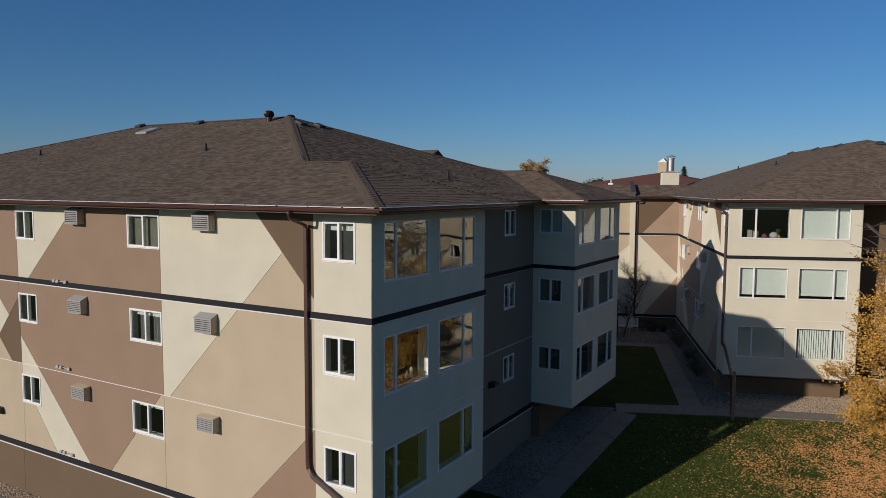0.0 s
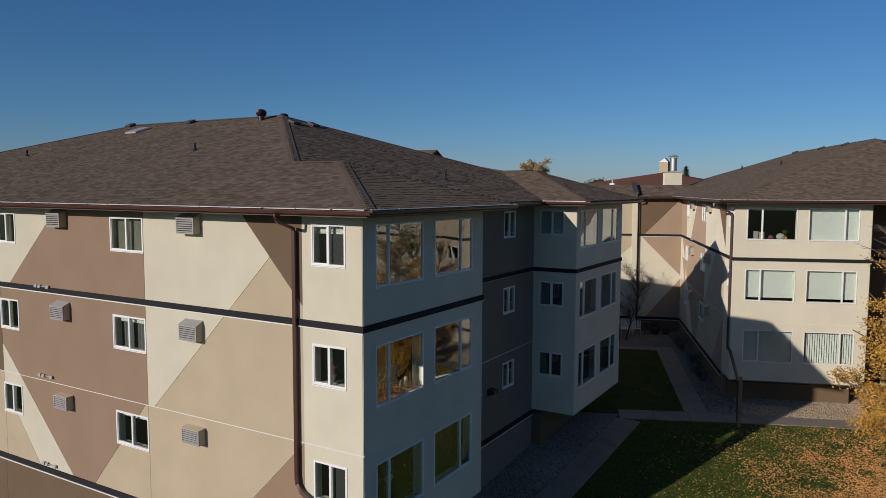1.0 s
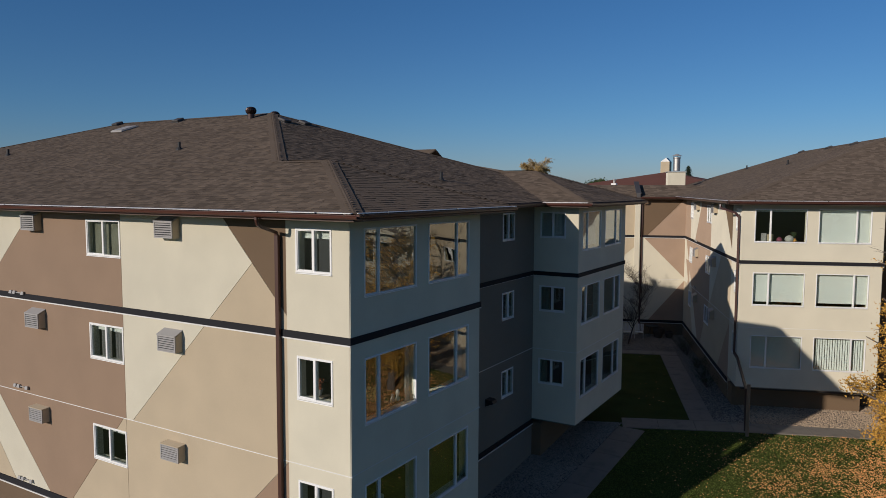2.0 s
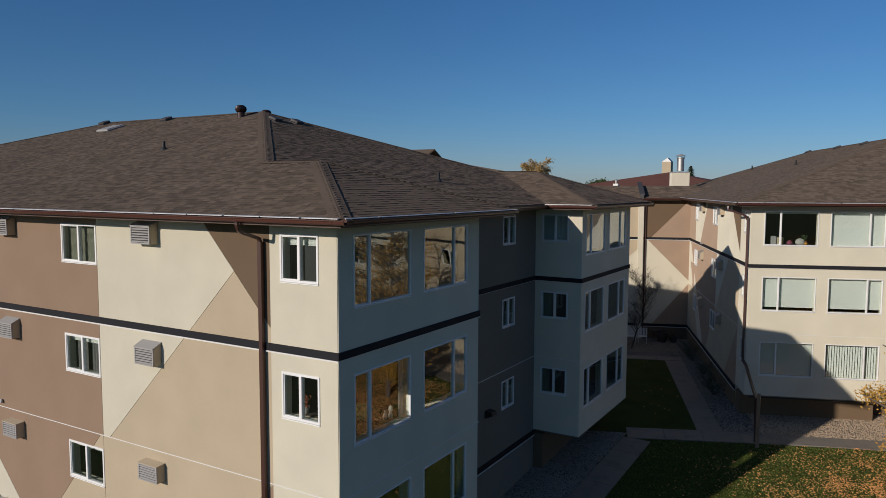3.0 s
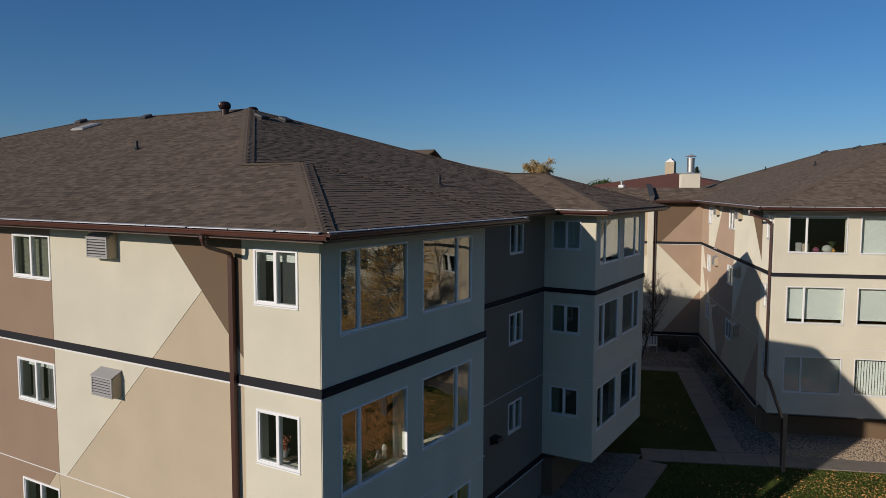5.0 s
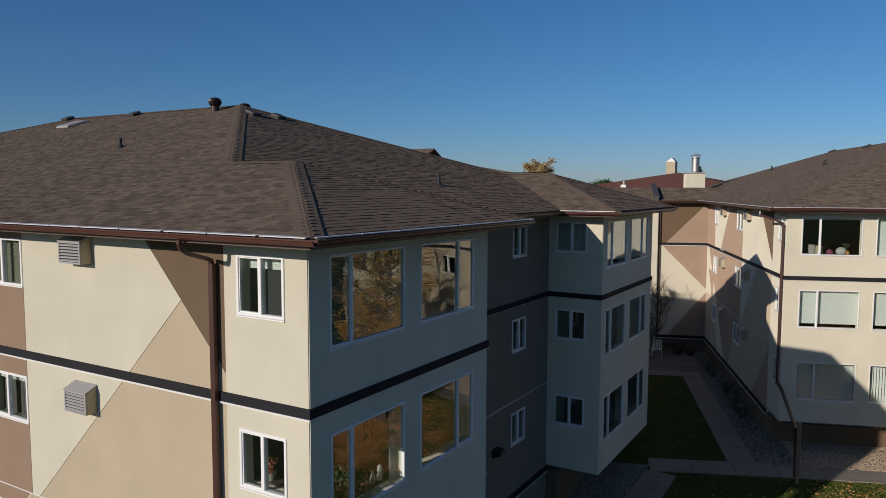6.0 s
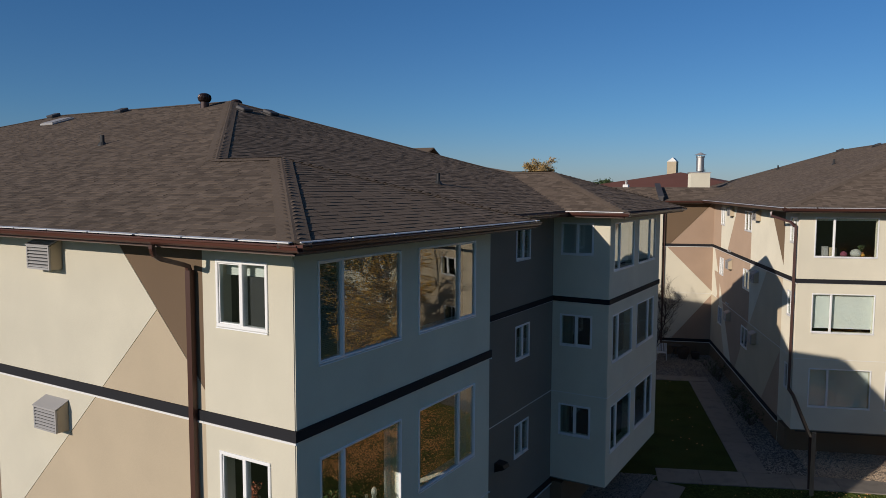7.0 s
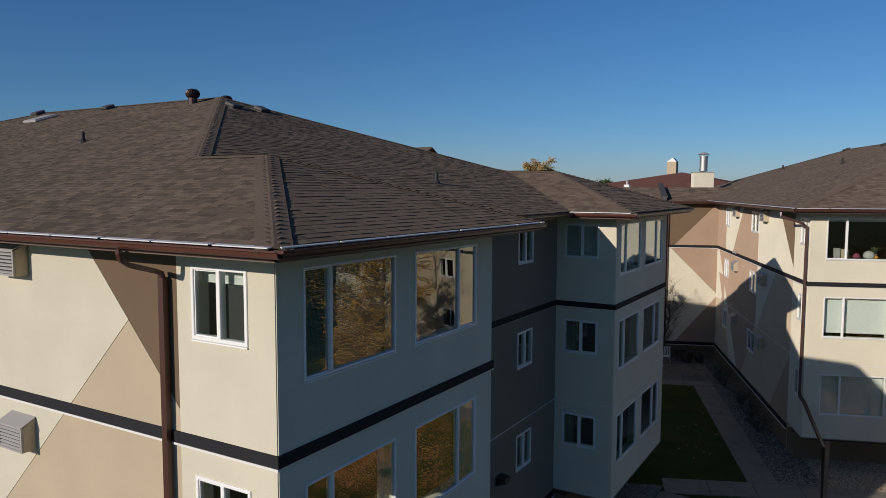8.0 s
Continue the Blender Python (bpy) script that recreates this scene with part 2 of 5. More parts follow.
def wall_frame(origin, along, outward):
    o, u, n = Vector(origin), Vector(along).normalized(), Vector(outward).normalized()
    return lambda a, b, z: o + a * u + b * n + Vector((0, 0, z))


def bevel(ob, width, segments=1):
    m = ob.modifiers.new("bevel", "BEVEL")
    m.width, m.segments, m.limit_method = width, segments, "ANGLE"
    return ob


# ---- wall building ----
def split(polys, p, q):
    """Cuts flat convex outlines by the endless line through p and q."""
    nx, nz = q[1] - p[1], p[0] - q[0]
    out = []
    for poly in polys:
        side = [(x - p[0]) * nx + (z - p[1]) * nz for x, z in poly]
        if max(side) < 1e-7 or min(side) > -1e-7:
            out.append(poly)
            continue
        for sign in (1, -1):
            new_poly = []
            for i, a in enumerate(poly):
                b, sa, sb = poly[(i + 1) % len(poly)], side[i] * sign, side[(i + 1) % len(poly)] * sign
                if sa >= 0:
                    new_poly.append(a)
                if sa * sb < 0:
                    t = sa / (sa - sb)
                    new_poly.append((a[0] + t * (b[0] - a[0]), a[1] + t * (b[1] - a[1])))
            if len(new_poly) > 2:
                out.append(new_poly)
    return out


def slab(W, polys, o0, o1):
    """A slab of flat outlines between two depths, closed along its rim."""
    index, flat, faces, count = {}, [], [], {}
    for poly in polys:
        ids = []
        for x, z in poly:
            key = (round(x, 4), round(z, 4))
            if key not in index:
                index[key] = len(flat)
                flat.append(key)
            if not ids or ids[-1] != index[key]:
                ids.append(index[key])
        if ids[0] == ids[-1]:
            ids.pop()
        if len(ids) < 3:
            continue
        faces.append(ids)
        for i, a in enumerate(ids):
            e = (a, ids[(i + 1) % len(ids)])
            count[e] = count.get(e, 0) + 1
    n, g = len(flat), Geo()
    rim = [e for e in count if (e[1], e[0]) not in count]
    g.add([W(x, o1, z) for x, z in flat] + [W(x, o0, z) for x, z in flat],
          [tuple(f) for f in faces] + [tuple(i + n for i in f[::-1]) for f in faces] + [(b, a, a + n, b + n) for a, b in rim])
    return g


PROUD, JOINT = 0.014, 0.006


def build_wall(name, W, u0, u1, z0, z1, holes, parent, paint, segments=(), back=CREAM, thick=0.24):
    """A wall with openings, its stucco panels (cut along segments and coloured by paint(u, z)) and its trim bands."""
    hole_at = lambda u, z: any(a < u < b and c < z < d for a, b, c, d in holes)  # noqa: E731
    base = [[(u0, z0), (u1, z0), (u1, z1), (u0, z1)]]
    for a, b, c, d in holes:
        for p, q in (((a, 0), (a, 1)), ((b, 0), (b, 1)), ((0, c), (1, c)), ((0, d), (1, d))):
            base = split(base, p, q)
    mid = lambda poly: (sum(x for x, _ in poly) / len(poly), sum(z for _, z in poly) / len(poly))  # noqa: E731
    base = [p for p in base if not hole_at(*mid(p))]
    wall = part(name, slab(W, base, -thick, 0.0), back, parent)
    cells = base
    for p, q in segments:
        dx, dz = q[0] - p[0], q[1] - p[1]
        k = JOINT / math.hypot(dx, dz)
        for s in (k, -k):
            a, b = (p[0] - dz * s, p[1] + dx * s), (q[0] - dz * s, q[1] + dx * s)
            cells = split(cells, a, b)
    regions = {}
    for poly in cells:
        u, z = mid(poly)
        tag = paint(u, z)
        r = JOINT * 1.9
        if any(paint(u + r * math.cos(t), z + r * math.sin(t)) != tag for t in (i * math.pi / 8 for i in range(16))):
            continue
        regions.setdefault(tag, []).append(poly)
    for tag, polys in regions.items():
        part("panel", slab(W, polys, 0.0, PROUD), PAINTS[tag.split()[0]], wall)
    return wall


PAINTS = dict(cream=CREAM, tan=TAN, brown=BROWN, dark=DARK, umber=UMBER, clay=CLAY)
Z_BAND, Z_LINE, Z_LOW, Z_TOP = 6.555, 3.715, 0.90, 9.06


def trim_bands(W, u0, u1, parent, low=False, thin=False):
    """The charcoal belt between the upper storeys with its white flashing, the lower white joint and the base belt."""
    part("belt_trim", Geo().box(W, u0, u1, 0.0, 0.045, Z_BAND - 0.075, Z_BAND + 0.075), BAND, parent)
    part("belt_flashing", Geo().box(W, u0, u1, 0.0, 0.03 if thin else 0.052, Z_BAND - (0.088 if thin else 0.107), Z_BAND - 0.078), FLASH, parent)
    part("joint_flashing", Geo().box(W, u0, u1, 0.0, 0.022, Z_LINE - 0.009, Z_LINE + 0.009), FLASH, parent)
    if low:
        part("base_trim", Geo().box(W, u0, u1, 0.0, 0.05, Z_LOW - 0.09, Z_LOW + 0.08), BAND, parent)
        part("base_flashing", Geo().box(W, u0, u1, 0.0, 0.07, Z_LOW - 0.125, Z_LOW - 0.093), FLASH, parent)


def build_window(W, u0, u1, z0, z1, parent, split_at=0.5, slider=0, f=0.048, s=0.017, deep=0.07):
    """A white vinyl window: frame with mullion, a sliding sash, two panes and a sill."""
    us, rim, mull = u0 + (u1 - u0) * split_at, s, min(0.032, f * 0.8)
    g = Geo()
    for a, b, c, d in ((u0, u1, z0, z0 + f), (u0, u1, z1 - f, z1), (u0, u0 + f, z0 + f, z1 - f), (u1 - f, u1, z0 + f, z1 - f), (us - mull, us + mull, z0 + f, z1 - f)):
        g.box(W, a, b, -deep, 0.034, c, d)
    win = part("window", g, WHITE, parent, "white vinyl sliding window set in stucco")
    bevel(win, 0.006)
    part("window_sill", Geo().hexa([W(u0, 0.0, z0 - 0.022), W(u1, 0.0, z0 - 0.022), W(u1, 0.042, z0 - 0.022), W(u0, 0.042, z0 - 0.022),
                                    W(u0, 0.0, z0 - 0.004), W(u1, 0.0, z0 - 0.004), W(u1, 0.040, z0 - 0.006), W(u0, 0.040, z0 - 0.006)]), WHITE, win)
    spans = ((u0 + f, us - mull), (us + mull, u1 - f))
    for i, (a, b) in enumerate(spans):
        s, g = rim, Geo()
        if i == slider:
            for p in ((a, b, z0 + f, z0 + f + s), (a, b, z1 - f - s, z1 - f), (a, a + s, z0 + f + s, z1 - f - s), (b - s, b, z0 + f + s, z1 - f - s)):
                g.box(W, p[0], p[1], -0.05, 0.014, p[2], p[3])
            part("sash", g, WHITE, win)
        else:
            s = 0.0
        pane = part("pane", Geo().box(W, a + s, b - s, -0.006, 0.0, z0 + f + s, z1 - f - s), GLASS, win)
        pane.visible_shadow = False
    return win


def shrink(r, k=0.02):
    return (r[0] + k, r[1] - k, r[2] + k, r[3] - k)


def storeys(u0, u1, big=False):
    """The three openings above one another, from the top."""
    return [(u0, u1, (7.42 if big else 7.893) - 2.735 * i, (8.85 if big else 8.838) - 2.735 * i) for i in range(3)]


# ---- roof building ----
PITCH, Z_EAVE = 1 / 3, 9.19


def lay_shingles(L, poly, zf, down, parent, tab=0.2, course=0.128, keep=None, mat=None, thick=(0.005, 0.006, 0.009, 0.011)):
    """Courses of shingle tabs on a roof plane. poly: its outline in plan; down: the way that water runs; keep: a stretch whose tabs are parts of their own."""
    dn = Vector(down).normalized()
    ac = Vector((-dn.y, dn.x))
    pts = [Vector(p) for p in poly]
    s = [-(p @ dn) for p in pts]
    slope = math.hypot(1, (zf(0, 0) - zf(dn.x, dn.y)))
    step = course / slope
    g, singles = Geo(), []
    y = min(s) + step * 0.3
    while y < max(s):
        cross = []
        for i, p in enumerate(pts):
            q, sp, sq = pts[(i + 1) % len(pts)], s[i] - y, s[(i + 1) % len(pts)] - y
            if sp * sq < 0:
                cross.append((p + (q - p) * (sp / (sp - sq))) @ ac)
        if len(cross) == 2:
            t, end = min(cross), max(cross)
            t -= random.uniform(0, tab)
            while t < end:
                wdt = tab * random.uniform(0.75, 1.25)
                a, b = max(t, min(cross)), min(t + wdt - 0.003, end)
                t += wdt
                if b - a < 0.04:
                    continue
                lift = random.choice(thick) + random.uniform(0, 0.003)
                c = []
                for tt, yy, dz in ((a, y - step * 0.12, lift), (b, y - step * 0.12, lift), (b, y + step * 1.1, 0.004), (a, y + step * 1.1, 0.004), (a, y - step * 0.12, -0.004), (b, y - step * 0.12, -0.004)):
                    p = ac * tt - dn * yy
                    c.append(L(p.x, p.y, zf(p.x, p.y) + dz))
                faces = [(0, 1, 2, 3), (4, 5, 1, 0)]
                m = ac * (a + b) / 2 - dn * y
                if keep and len(singles) < 300 and keep(m.x, m.y):
                    singles.append((c, faces))
                else:
                    g.add(c, faces)
        y += step
    up = (Vector(g.v[1]) - Vector(g.v[0])).cross(Vector(g.v[3]) - Vector(g.v[0])).z
    flip = (lambda fs: [f[::-1] for f in fs]) if up < 0 else (lambda fs: fs)
    g.f = flip(g.f)
    tagged(part("shingle_course", g, mat or SHINGLE, parent, tidy=False), kind="stuff")
    for c, faces in singles:
        part("shingle", Geo().add(c, flip(faces)), mat or SHINGLE, parent, tidy=False)


def roof_plane(L, poly, zf, parent, down, **more):
    top = [L(a, b, zf(a, b)) for a, b in poly]
    plane = part("roof_plane", Geo().prism([p - Vector((0, 0, 0.10)) for p in top], top), ROOFING, parent)
    lay_shingles(L, poly, zf, down, plane, **more)
    return plane


def ridge_caps(L, p, q, zp, zq, parent, width=0.18):
    """Overlapping bent caps along a hip or ridge, from low to high."""
    p, q = Vector(p), Vector(q)
    drop = width * (PITCH if abs(zp - zq) < 0.01 else PITCH / 1.414) - 0.004
    n = max(2, int((q - p).length / 0.16))
    side = Vector((-(q - p).y, (q - p).x)).normalized() * width
    for i in range(n):
        t0, t1 = i / n, min(1.0, (i + 1.35) / n)
        a, b, za, zb = p + (q - p) * t0, p + (q - p) * t1, zp + (zq - zp) * t0, zp + (zq - zp) * t1
        j = random.uniform(-0.006, 0.006)
        g = Geo().add([L(*(a - side), za - drop + 0.019), L(*a, za + 0.022 + j * 0.1), L(*(a + side), za - drop + 0.019), L(*(b - side), zb - drop + 0.017), L(*b, zb + 0.020), L(*(b + side), zb - drop + 0.017),
               L(*(a - side), za - drop - 0.02), L(*a, za), L(*(a + side), za - drop - 0.02)],
              [(0, 1, 4, 3), (1, 2, 5, 4), (6, 7, 1, 0), (7, 8, 2, 1)])
        part("ridge_cap", g, SHINGLE, parent, tidy=False)


GUTTER_PROFILE = ((0, 0), (0, -0.09), (0.075, -0.09), (0.105, -0.062), (0.112, -0.026), (0.13, -0.016), (0.13, 0.0), (0.118, 0.0), (0.102, -0.016), (0.095, -0.058), (0.07, -0.08), (0.012, -0.08), (0.012, 0))


def eave(L, p, q, out, parent, strip=0.0, mat=None, start=0.0):
    """Fascia, gutter and metal edge along one eave from p to q; out: the way it faces."""
    p, q, out = Vector(p), Vector(q), Vector(out)
    along = (q - p).normalized()
    F = lambda u, o, z: L(*(p + along * u + out * o), z)  # noqa: E731
    n = (q - p).length
    part("fascia", Geo().box(F, 0, n, -0.025, 0.0, Z_EAVE - 0.14, Z_EAVE - 0.01), mat or GUTTER, parent)
    low = [F(-0.005 - start, o + 0.003, Z_EAVE - 0.02 + z) for o, z in GUTTER_PROFILE]
    part("gutter", Geo().prism(low, [F(n + 0.005, o + 0.003, Z_EAVE - 0.02 + z) for o, z in GUTTER_PROFILE]), mat or GUTTER, parent)
    u = 0.02
    while u < n - 0.1 and strip is not None:
        w = min(random.uniform(0.8, 1.0), n - u)
        g = Geo().hexa([F(u, strip, Z_EAVE + 0.004), F(u + w, strip, Z_EAVE + 0.004), F(u + w, 0.085, Z_EAVE - 0.004), F(u, 0.085, Z_EAVE - 0.004),
                F(u, strip, Z_EAVE + 0.016), F(u + w, strip, Z_EAVE + 0.016), F(u + w, 0.085, Z_EAVE + 0.008), F(u, 0.085, Z_EAVE + 0.008)])
        part("gutter_guard", g, GUARD, parent)
        u += w + random.choice((0.02, 0.03, 0.06))


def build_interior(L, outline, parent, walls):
    """Floors, ceilings and partitions behind the windows, in darkened colours."""
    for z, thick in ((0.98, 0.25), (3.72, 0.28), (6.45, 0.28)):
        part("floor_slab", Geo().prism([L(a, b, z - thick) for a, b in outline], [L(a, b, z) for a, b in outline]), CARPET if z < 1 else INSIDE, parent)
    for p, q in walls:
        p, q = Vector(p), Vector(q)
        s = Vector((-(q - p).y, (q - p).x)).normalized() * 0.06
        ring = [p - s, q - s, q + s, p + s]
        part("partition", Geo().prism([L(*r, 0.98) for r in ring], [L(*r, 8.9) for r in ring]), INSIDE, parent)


# ---- ground ----
def ground_z(x, y):
    t = max(0.0, min(1.0, (19.5 - y) / 11.5))
    return -0.78 * t


def sheet(name, xs, ys, mat, lift=0.0, inside=None, kind="structure", label="", category=""):
    """A piece of ground that follows the fall of the land."""
    g, ids = Geo(), {}
    for x in xs:
        for y in ys:
            ids[x, y] = len(g.v)
            g.v.append((x, y, ground_z(x, y) + lift))
    for x, x1 in zip(xs, xs[1:]):
        for y, y1 in zip(ys, ys[1:]):
            g.f.append((ids[x, y], ids[x1, y], ids[x1, y1], ids[x, y1]))
    return tagged(part(name, g, mat, tidy=False), label, category, kind=kind)


steps = [-1500, -600, -250, -120, -60, -35] + list(range(-20, 19, 2)) + [19] + list(range(20, 41, 2)) + [60, 90, 150, 300, 700, 1500]
sheet("ground", steps, steps, GRASS, label="green lawn strewn with fallen autumn leaves", category="lawn")


def ground_patch(name, outline, mat, lift, thick, parent=None, label="", category="", kind="structure"):
    """A flat bed or slab on the land with a real edge."""
    g = Geo()
    top = [Vector((x, y, ground_z(x, y) + lift)) for x, y in outline]
    g.prism([p - Vector((0, 0, thick)) for p in top], top)
    ob = part(name, g, mat, parent)
    return ob if parent else tagged(ob, label, category, kind=kind)


def scatter(outline, n):
    """Random places in a plan outline."""
    xs, ys = [p[0] for p in outline], [p[1] for p in outline]
    out = []
    while len(out) < n:
        x, y = random.uniform(min(xs), max(xs)), random.uniform(min(ys), max(ys))
        inside = False
        for (x0, y0), (x1, y1) in zip(outline, outline[1:] + outline[:1]):
            if (y0 > y) != (y1 > y) and x < x0 + (y - y0) / (y1 - y0) * (x1 - x0):
                inside = not inside
        if inside:
            out.append((x, y))
    return out


TH = radians(20.0)
E0 = Vector((4.24, 21.7, 0))
D, WD = Vector((math.cos(TH), math.sin(TH), 0)), Vector((-math.sin(TH), math.cos(TH), 0))


def east(b, a):
    """Plan place from metres along the east wing's two faces."""
    p = E0 + D * b + WD * a
    return (p.x, p.y)


# ---- the two apartment wings ----
def wing(name, origin, A, B, spec, label):
    O, A, B = Vector(origin), Vector(A), Vector(B)
    L = lambda a, b, z: O + A * a + B * b + Vector((0, 0, z))  # noqa: E731
    house = thing(name, (O.x, O.y, 0), label, "apartment building")
    end, deep, rec = spec["end"], spec["deep"], spec["rec"]
    n0, n1 = spec["north_bay"]
    front = lambda a0, dz=0.0: wall_frame(L(0, a0, dz), A, -B)  # noqa: E731
    side = lambda a0, dz=0.0: wall_frame(L(a0, 0, dz), B, -A)  # noqa: E731
    # front wall: corner bay and painted stretch
    small = [h for u0, u1 in spec["columns"] for h in storeys(u0, u1)]
    jr = spec["joint"]
    cs = [h for h in storeys(*spec["columns"][0])]
    bay = build_wall("wall", front(0.0), 0, jr, spec["under"][0], Z_TOP, [shrink(h) for h in cs], house, lambda u, z: "cream " + ("3" if z > Z_BAND else "2" if z > Z_LINE else "1"),
                     [((0, Z_BAND), (1, Z_BAND)), ((0, Z_LINE), (1, Z_LINE))])
    main = build_wall("wall", front(0.0), jr, end, -1.2, Z_TOP, [shrink(h) for h in small[3:]], house, spec["paint"], spec["segments"])
    WF = front(0.0)
    trim_bands(WF, jr + 0.004, end, house, True)
    trim_bands(WF, -0.045, jr, house)
    for h in small:
        build_window(WF, *h, house, 0.5, random.choice((0, 1)))
    # bay sides, recess and second bay
    two = lambda c: (lambda u, z: c + (" 3" if z > Z_BAND else " 2" if z > Z_LINE else " 1"))  # noqa: E731
    seg = [((0, Z_BAND), (1, Z_BAND)), ((0, Z_LINE), (1, Z_LINE))]
    for b0, b1, wins in ((0.0, 5.6, spec["bay1"]), (n0, n1, spec["bay2"])):
        holes = [h for u0, u1, _ in wins for h in storeys(u0, u1, True)]
        dz = spec["drop"] if b0 > 1 else 0.0
        WS = side(0.0, dz)
        zb = spec["under"][0 if b0 < 1 else 1] - dz
        build_wall("wall", WS, b0, b1, zb, Z_TOP, [shrink(h) for h in holes], house, two("cream"), seg)
        trim_bands(WS, b0, b1, house, False, True)
        for (u0, u1, sp) in wins:
            for h in storeys(u0, u1, True):
                build_window(WS, *h, house, sp, 0 if sp < 0.5 else 1, 0.035, 0.014, 0.06)
        WB = front(n0, dz)
        if b0 > 1:
            hb = storeys(*spec["bay_front"])
            build_wall("wall", WB, 0, rec, zb, Z_TOP, [shrink(h) for h in hb], house, two("cream"), seg)
            trim_bands(WB, -0.045, rec, house, False, True)
            for h in hb:
                build_window(WB, *h, house)
        WR = wall_frame(L(0, b1, dz), A, B)
        build_wall("wall", WR, 0, rec, zb, Z_TOP, [], house, two("cream"), seg)
        trim_bands(WR, -0.045, rec, house)
        part("bay_underside", Geo().prism([L(a, b, zb + dz - 0.04) for a, b in ((0, b0), (rec + 0.1, b0), (rec + 0.1, b1), (0, b1))], [L(a, b, zb + dz) for a, b in ((0, b0), (rec + 0.1, b0), (rec + 0.1, b1), (0, b1))]), UMBER, house)
        foot = spec["foot"] if b0 < 1 else spec["foot2"]
        part("foundation", Geo().prism([L(a, b, -1.2) for a, b in ((foot, b0 + 0.012), (rec + 0.15, b0 + 0.012), (rec + 0.15, b1 - 0.3), (foot, b1 - 0.3))], [L(a, b, 0.86) for a, b in ((foot, b0 + 0.012), (rec + 0.15, b0 + 0.012), (rec + 0.15, b1 - 0.3), (foot, b1 - 0.3))]), DARK, house)
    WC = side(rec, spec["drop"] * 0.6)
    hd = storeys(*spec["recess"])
    # East recess beside the bay: the bay's shadow is put into a dark colour.
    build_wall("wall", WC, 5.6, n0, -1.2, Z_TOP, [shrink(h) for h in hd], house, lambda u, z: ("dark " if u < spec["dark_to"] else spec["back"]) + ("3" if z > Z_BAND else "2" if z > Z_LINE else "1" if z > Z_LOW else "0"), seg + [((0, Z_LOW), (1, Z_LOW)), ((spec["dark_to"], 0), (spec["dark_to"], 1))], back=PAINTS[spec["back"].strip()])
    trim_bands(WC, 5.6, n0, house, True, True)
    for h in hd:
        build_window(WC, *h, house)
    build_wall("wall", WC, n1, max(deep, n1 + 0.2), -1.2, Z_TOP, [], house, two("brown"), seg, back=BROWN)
    WN = wall_frame(L(0, deep, 0), A, B)
    build_wall("wall", WN, rec, end, -1.2, Z_TOP, [], house, two("tan"), seg, back=TAN)
    build_wall("wall", wall_frame(L(end, 0, 0), B, A), 0, deep, -1.2, Z_TOP, [], house, two("tan"), seg, back=TAN)
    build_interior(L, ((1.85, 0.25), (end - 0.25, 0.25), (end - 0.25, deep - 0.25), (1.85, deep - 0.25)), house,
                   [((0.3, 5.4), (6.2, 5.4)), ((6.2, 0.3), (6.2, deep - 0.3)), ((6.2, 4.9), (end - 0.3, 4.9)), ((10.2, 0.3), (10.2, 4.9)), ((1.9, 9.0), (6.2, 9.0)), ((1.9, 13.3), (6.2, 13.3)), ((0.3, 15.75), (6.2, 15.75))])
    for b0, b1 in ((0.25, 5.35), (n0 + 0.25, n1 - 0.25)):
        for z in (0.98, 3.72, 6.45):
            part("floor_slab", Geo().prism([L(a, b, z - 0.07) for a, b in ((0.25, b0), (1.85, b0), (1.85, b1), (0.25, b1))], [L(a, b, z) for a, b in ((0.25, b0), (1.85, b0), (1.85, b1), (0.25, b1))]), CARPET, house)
    return house, L


LINES = dict(p=(2.698, 8.016, 1.083), q=(2.698, 8.016, -0.9927), r=(2.114, 3.281, -1.014), s=(11.853, 8.453, -0.908), t=(14.531, 4.744, 1.0255),
             u=(13.792, 2.421, 1.208), v=(8.554, 2.407, -1.133), w=(14.570, 5.879, -1.096), x=(14.618, 3.296, 1.027), y=(15.114, 5.292, 0.98))


def under(key, u, z):
    a, h, k = LINES[key]
    return z < h + (u - a) * k


def storey_of(z):
    return 3 if z > Z_BAND else 2 if z > Z_LINE else 1 if z > Z_LOW else 0


def paint_main(u, z):
    """Colour fields of the long wall, by metres from the corner and height."""
    st = storey_of(z)
    if st == 0:
        return "dark left" if u > 14.57 else "dark"
    if u < 7.29:
        if st == 1:
            return "brown c1" if under("r", u, z) else "tan c1"
        if st == 3 and not under("p", u, z):
            return "dark c3"
        return ("tan c%d" if under("q", u, z) else "cream c%d") % st
    if u < 14.45:
        if st == 3:
            return "brown b3" if under("s", u, z) else "cream b3"
        if st == 2:
            return "cream b2" if under("t", u, z) else "brown b2"
        if under("v", u, z):
            return "tan b1"
        if u > 12 and under("u", u, z):
            return "tan b1 far"
        return "cream b1" if under("t", u, z) else "brown b1"
    if st == 2:
        if under("w", u, z):
            return "tan a2" if under("x", u, z) else "dark a2"
        return "cream a2" if u > 15.1 and under("y", u, z) else "brown a2"
    return "brown a3" if st == 3 else "tan a1"


def segment(key, k=1.0):
    a, h, m = LINES[key]
    return ((a / k, h), (a / k + 1, h + m * k))


LEVELS = [((0, z), (1, z)) for z in (Z_BAND, Z_LINE, Z_LOW)]
MAIN_SEGMENTS = LEVELS + [((u, 0), (u, 1)) for u in (7.29, 14.45, 14.57)] + [segment(k) for k in "pqrstuvwxy"]
WING_SCALE = 1.02
WING_P = (1.57, 6.74, 1.02)
WING_S = (11.2, 7.9, -1.1)


